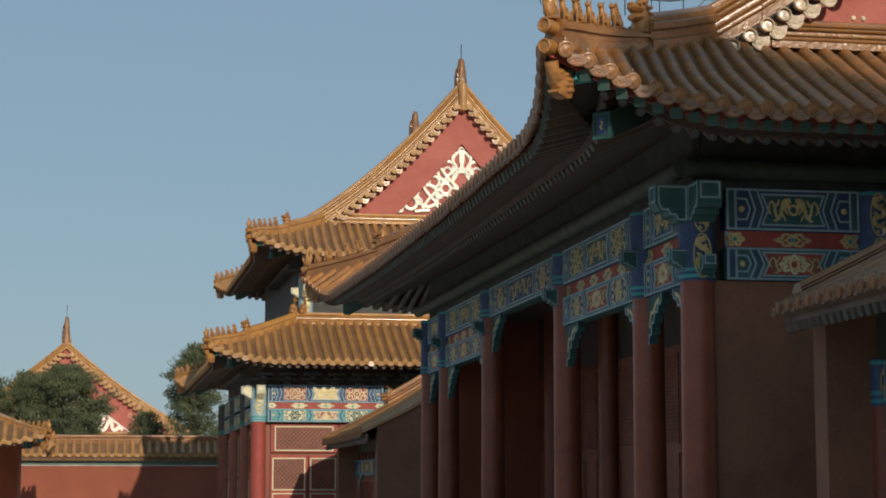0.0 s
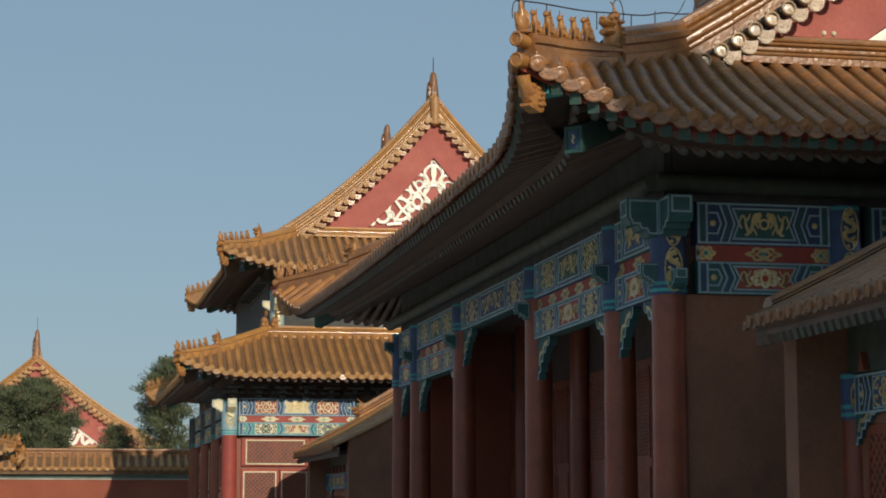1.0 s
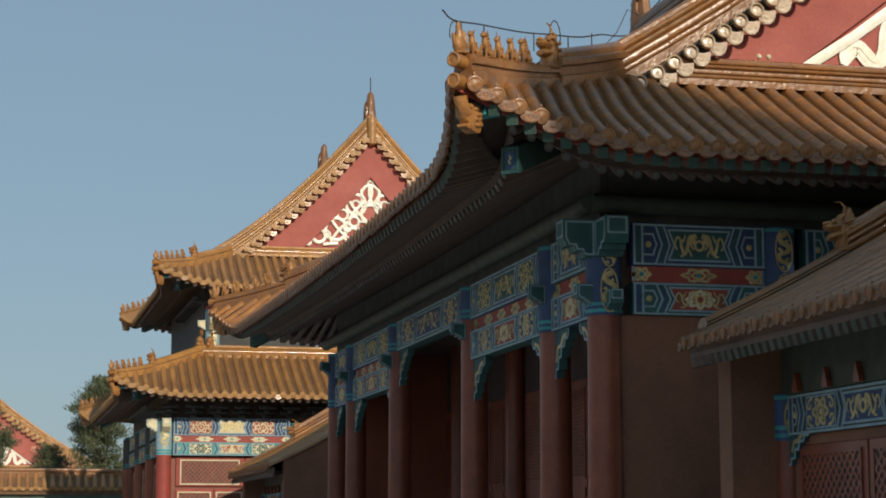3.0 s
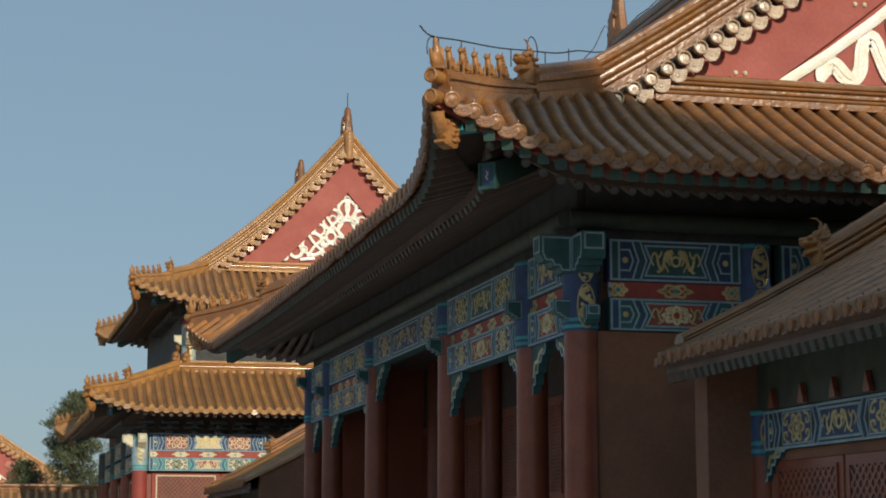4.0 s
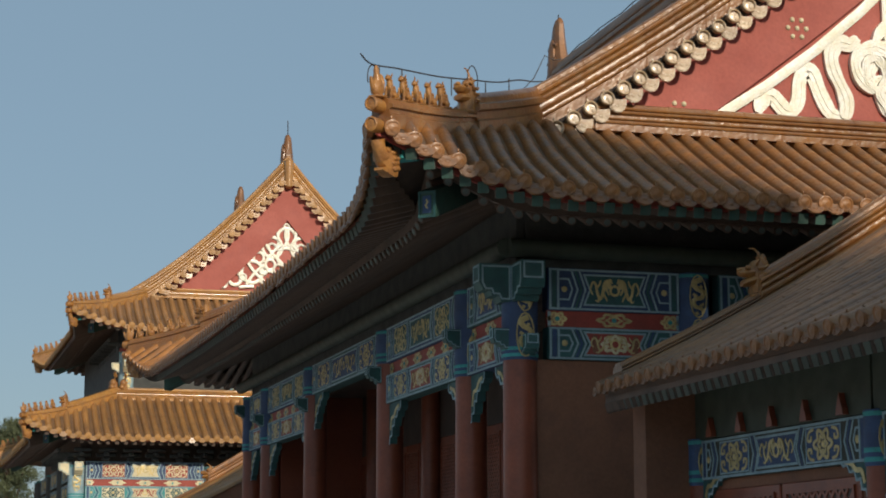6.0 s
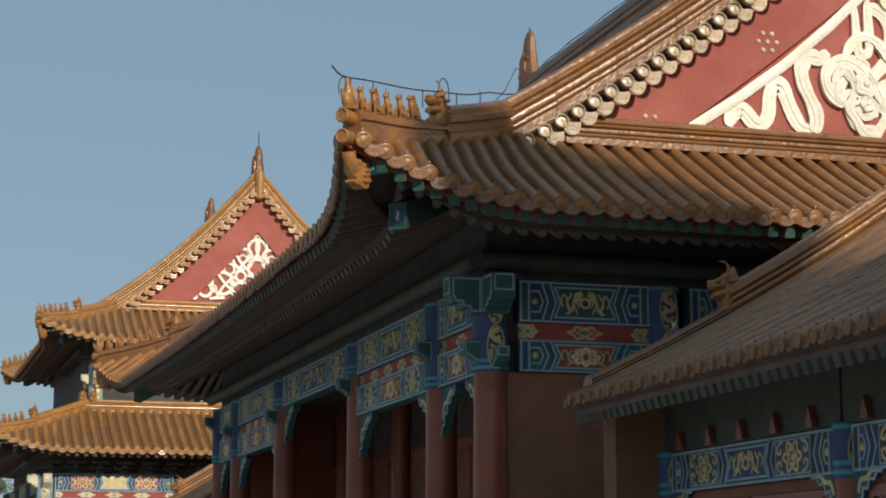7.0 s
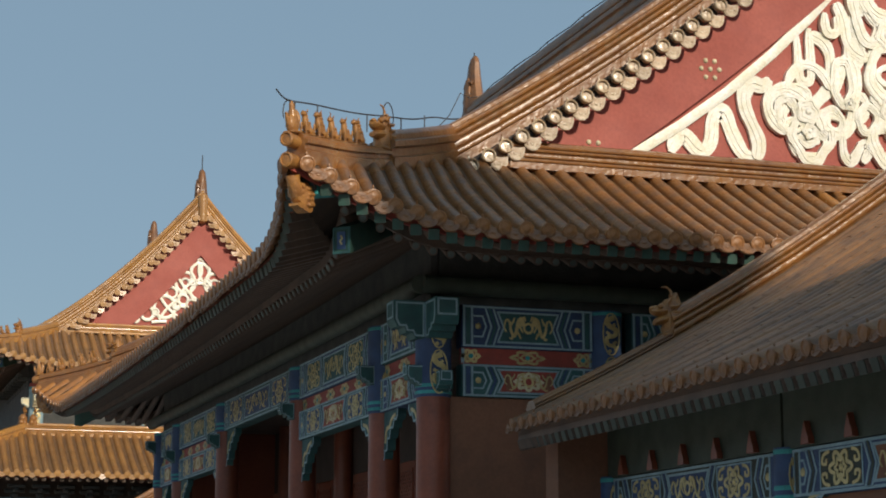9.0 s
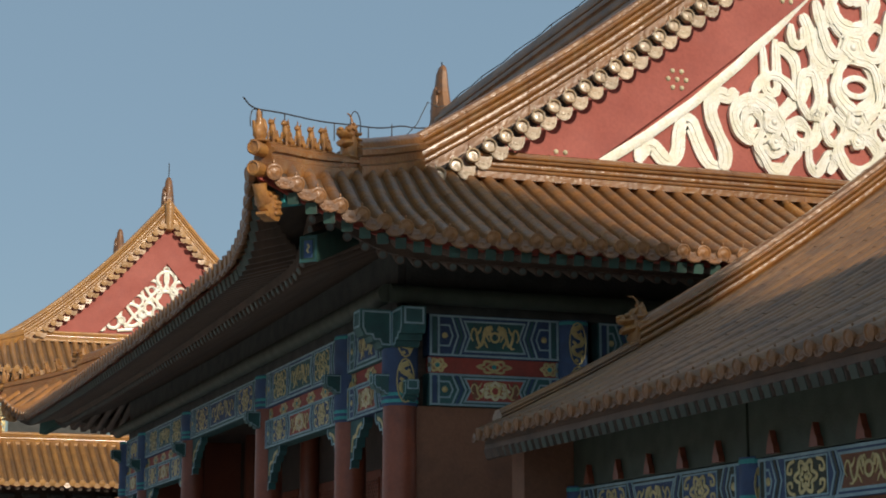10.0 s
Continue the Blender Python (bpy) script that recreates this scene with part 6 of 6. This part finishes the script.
eave_pieces(coping, 1, wall, FCAP, FDRIP, 8, 22)
part("coping_ridge", ridge_along([Vector((x, 72.5, 3.58)) for x in (-14, 0, 14)], 0.24, 0.26), RIDGE, wall, "", 35)

# ---- small corner hall before the wall ----
lodge = thing("corner_lodge", (-5.5, 62, 0), "small palace lodge with figures on its tiled hip", "lodge")
lr = Roof(-12.0, -1.2, 58.2, 68.0, 3.17, 0.5, 0.04, 0.42, 2.0, 0.28, 2.0, pitch=0.3, r=0.085)
part("tile_bed", lr.bed(), BED, lodge)
for side in (1, 2):
    part("tiling", lr.rows(side, 0.4), TILE_ROWS, lodge, "", 45, "stuff")
    eave_pieces(lr, side, lodge, FCAP, FDRIP)
hip(lr, 1, lodge, FFIGS, K, climb=0.08)
hip(lr, 2, lodge, FFIGS, K)
gable_end(lodge, lr, K, FCAP, FDRIP, relief=False)
eave_timber(lodge, lr, (1,), 1.0, 0.8, 0.26, singles=False)
part("wall", Geo().box((-11, 63.5, 0), (-2.0, 67, 3.6)), RED_WALL, lodge)

# ---- hall beyond the trees ----
back = thing("distant_hall", (-1.1, 125, 0), "distant hall gable with yellow tile verge behind trees", "hall")
br = Roof(-11.5, 9.3, 118.0, 140.0, 4.15, 0.35, 0.0266, 0.8, 3.0, 0.4, 2.6, pitch=0.36, r=0.11)
part("tile_bed", br.bed(), BED, back)
BCAP, BDRIP = cap_mesh(0.12, TILE_FAR), drip_mesh(0.3, 0.18, TILE_FAR)
part("tiling", br.rows(1, 0.6), TILE_ROWS, back, "", 45, "stuff")
gable_end(back, br, 1.2, BCAP, BDRIP)
top_ridge(back, br, 1.25)
part("wall", Geo().box((-9.5, 120, 0), (7.3, 138, 4.3)), RED_WALL, back)


# ---- trees ----
def tree(name, at, height, spread, label, clumps, seed, low=0.3):
    rnd = random.Random(seed)
    t = thing(name, at, label, "tree", "cypresses beyond the courtyard wall")
    g = Geo()
    g.tube([Vector(at) + Vector((rnd.uniform(-0.1, 0.1) * i, rnd.uniform(-0.1, 0.1) * i, height * 0.85 * i / 6)) for i in range(7)], lambda q: 0.28 * (1 - 0.8 * q), 9)
    ends = []
    for i in range(14):
        z = height * rnd.uniform(low, 0.85)
        a = rnd.uniform(0, 6.28)
        r = spread * rnd.uniform(0.5, 0.95) * (1 - 0.45 * (z / height - low))
        e = Vector(at) + Vector((r * math.cos(a), r * math.sin(a), z + 0.5))
        g.tube([Vector(at) + Vector((0, 0, z - 0.4)), Vector(at) + Vector((0.5 * r * math.cos(a), 0.5 * r * math.sin(a), z)), e], lambda q: 0.09 * (1 - 0.7 * q), 5)
        ends.append(e)
    part("trunk", g, BARK, t, "", 50)
    g = Geo()
    pads = ends + [Vector(at) + Vector((0, 0, height * 0.93))]
    for i in range(clumps):
        f = rnd.random()
        z = height * (low + (1 - low) * f)
        prof = math.sqrt(max(0.05, 1 - (1.9 * f - 0.75) ** 2 * 0.72))
        a = rnd.uniform(0, 6.28)
        r = spread * prof * math.sqrt(rnd.random()) * (0.78 + 0.16 * math.sin(3 * a + seed + 4 * f) + 0.12 * math.sin(7 * a - 9 * f))
        c = Vector(at) + Vector((r * math.cos(a), r * math.sin(a), z))
        if i % 4 == 0:
            c = pads[(i // 4) % len(pads)] + Vector((rnd.gauss(0, 0.25), rnd.gauss(0, 0.25), rnd.gauss(0.1, 0.2)))
        wide, tall = rnd.uniform(0.20, 0.42), rnd.uniform(0.12, 0.26)
        lean = Vector((c.x - at[0], c.y - at[1], 0)) * 0.25 / spread + Vector((0, 0, 0.75))
        for j in range(84):
            d = Vector((rnd.gauss(0, 1), rnd.gauss(0, 1), rnd.gauss(0, 1))).normalized() * rnd.random() ** 0.4
            p = c + Vector((d.x * wide, d.y * wide, d.z * tall))
            q = Vector((rnd.gauss(0, 1), rnd.gauss(0, 1), rnd.gauss(0, 1))).normalized()
            ll = (lean + d * 0.5 + q * 0.45).normalized() * rnd.uniform(0.05, 0.12)
            s = ll.cross(q).normalized() * rnd.uniform(0.012, 0.026)
            g.add([p - s, p + s, p + ll + s * 0.2, p + ll - s * 0.2], [(0, 1, 2, 3)])
    part("crown", g, LEAF, t, "", 0, "stuff")


tree("cypress_tree", (-0.75, 82, 0), 6.9, 2.15, "dense dark green cypress behind the courtyard wall", 900, 3, 0.30)
tree("cypress_tree", (-2.4, 84, 0), 6.7, 1.3, "dark green cypress behind the courtyard wall", 300, 4, 0.3)
tree("cypress_tree", (-3.6, 83, 0), 6.4, 1.1, "feathery dark green cypress behind the courtyard wall", 190, 9, 0.3)
tree("cypress_tree", (2.6, 86, 0), 5.2, 1.2, "small dark green cypress behind the courtyard wall", 260, 5, 0.3)
tree("cypress_tree", (4.65, 82, 0), 7.85, 1.5, "tall loose green tree beside the far hall", 480, 6, 0.25)

# ---- unseen buildings, added behind and beside the eye to close and shade the courtyard ----
def plain_block(name, lo, hi, label):
    t = thing(name, ((lo[0] + hi[0]) / 2, (lo[1] + hi[1]) / 2, 0), label, "building")
    part("wall", Geo().box((lo[0], lo[1], 0), (hi[0], hi[1], hi[2] - 1.2), None, 0.05), RED_WALL, t)
    x0, x1, y0, y1 = lo[0] - 0.6, hi[0] + 0.6, lo[1] - 0.6, hi[1] + 0.6
    g = Geo()
    ridge = min(x1 - x0, y1 - y0) / 2
    g.loft([[(x0 + e, y0 + e, z), (x1 - e, y0 + e, z), (x1 - e, y1 - e, z), (x0 + e, y1 - e, z)] for e, z in ((0, hi[2] - 1.25), (0, hi[2] - 1.05), (ridge * 0.5, hi[2] - 0.6), (ridge * 0.95, hi[2]))])
    part("roof", g, TILE_ROWS, t)


plain_block("south_range", (-22, -16, 0), (26, -11, 4.5), "long red range with a tiled roof that closes the courtyard")
# Unseen range added to hold back sky light from the west fronts.
plain_block("west_sky_block", (-24, -10, 0), (-17, 55, 5.0), "unseen low red range with a tiled roof, added to block sky light")
# Unseen tower, its outline cut to cast the shade on the main hall.
tower = thing("shade_tower", (12.5, -13.5, 0), "unseen tall red tower with an overhanging roof, added to cast shade", "tower")
part("wall", Geo().box((9.3, -13.9, 0), (13.1, -13.1, 15.6), None, 0.03), RED_WALL, tower)
part("rear_wall", Geo().box((10.2, -18.5, 0), (13.0, -13.9, 15.5), None, 0.03), RED_WALL, tower)
part("upper_wall", Geo().box((10.8, -13.85, 15.6), (13.1, -13.15, 17.6)), RED_WALL, tower)
part("rear_upper_wall", Geo().box((11.7, -18.4, 15.5), (13.0, -13.85, 17.5)), RED_WALL, tower)
g = Geo()
outline = [(10.75, 17.0), (13.1, 17.1), (13.55, 17.5), (14.3, 18.6), (14.3, 19.2), (13.75, 20.1), (13.1, 20.9), (12.4, 21.5), (11.5, 21.1), (10.75, 20.4)]
g.loft([[(x, y, z) for x, z in outline] for y in (-13.8, -13.2)])
part("roof", g, TILE_ROWS, tower)
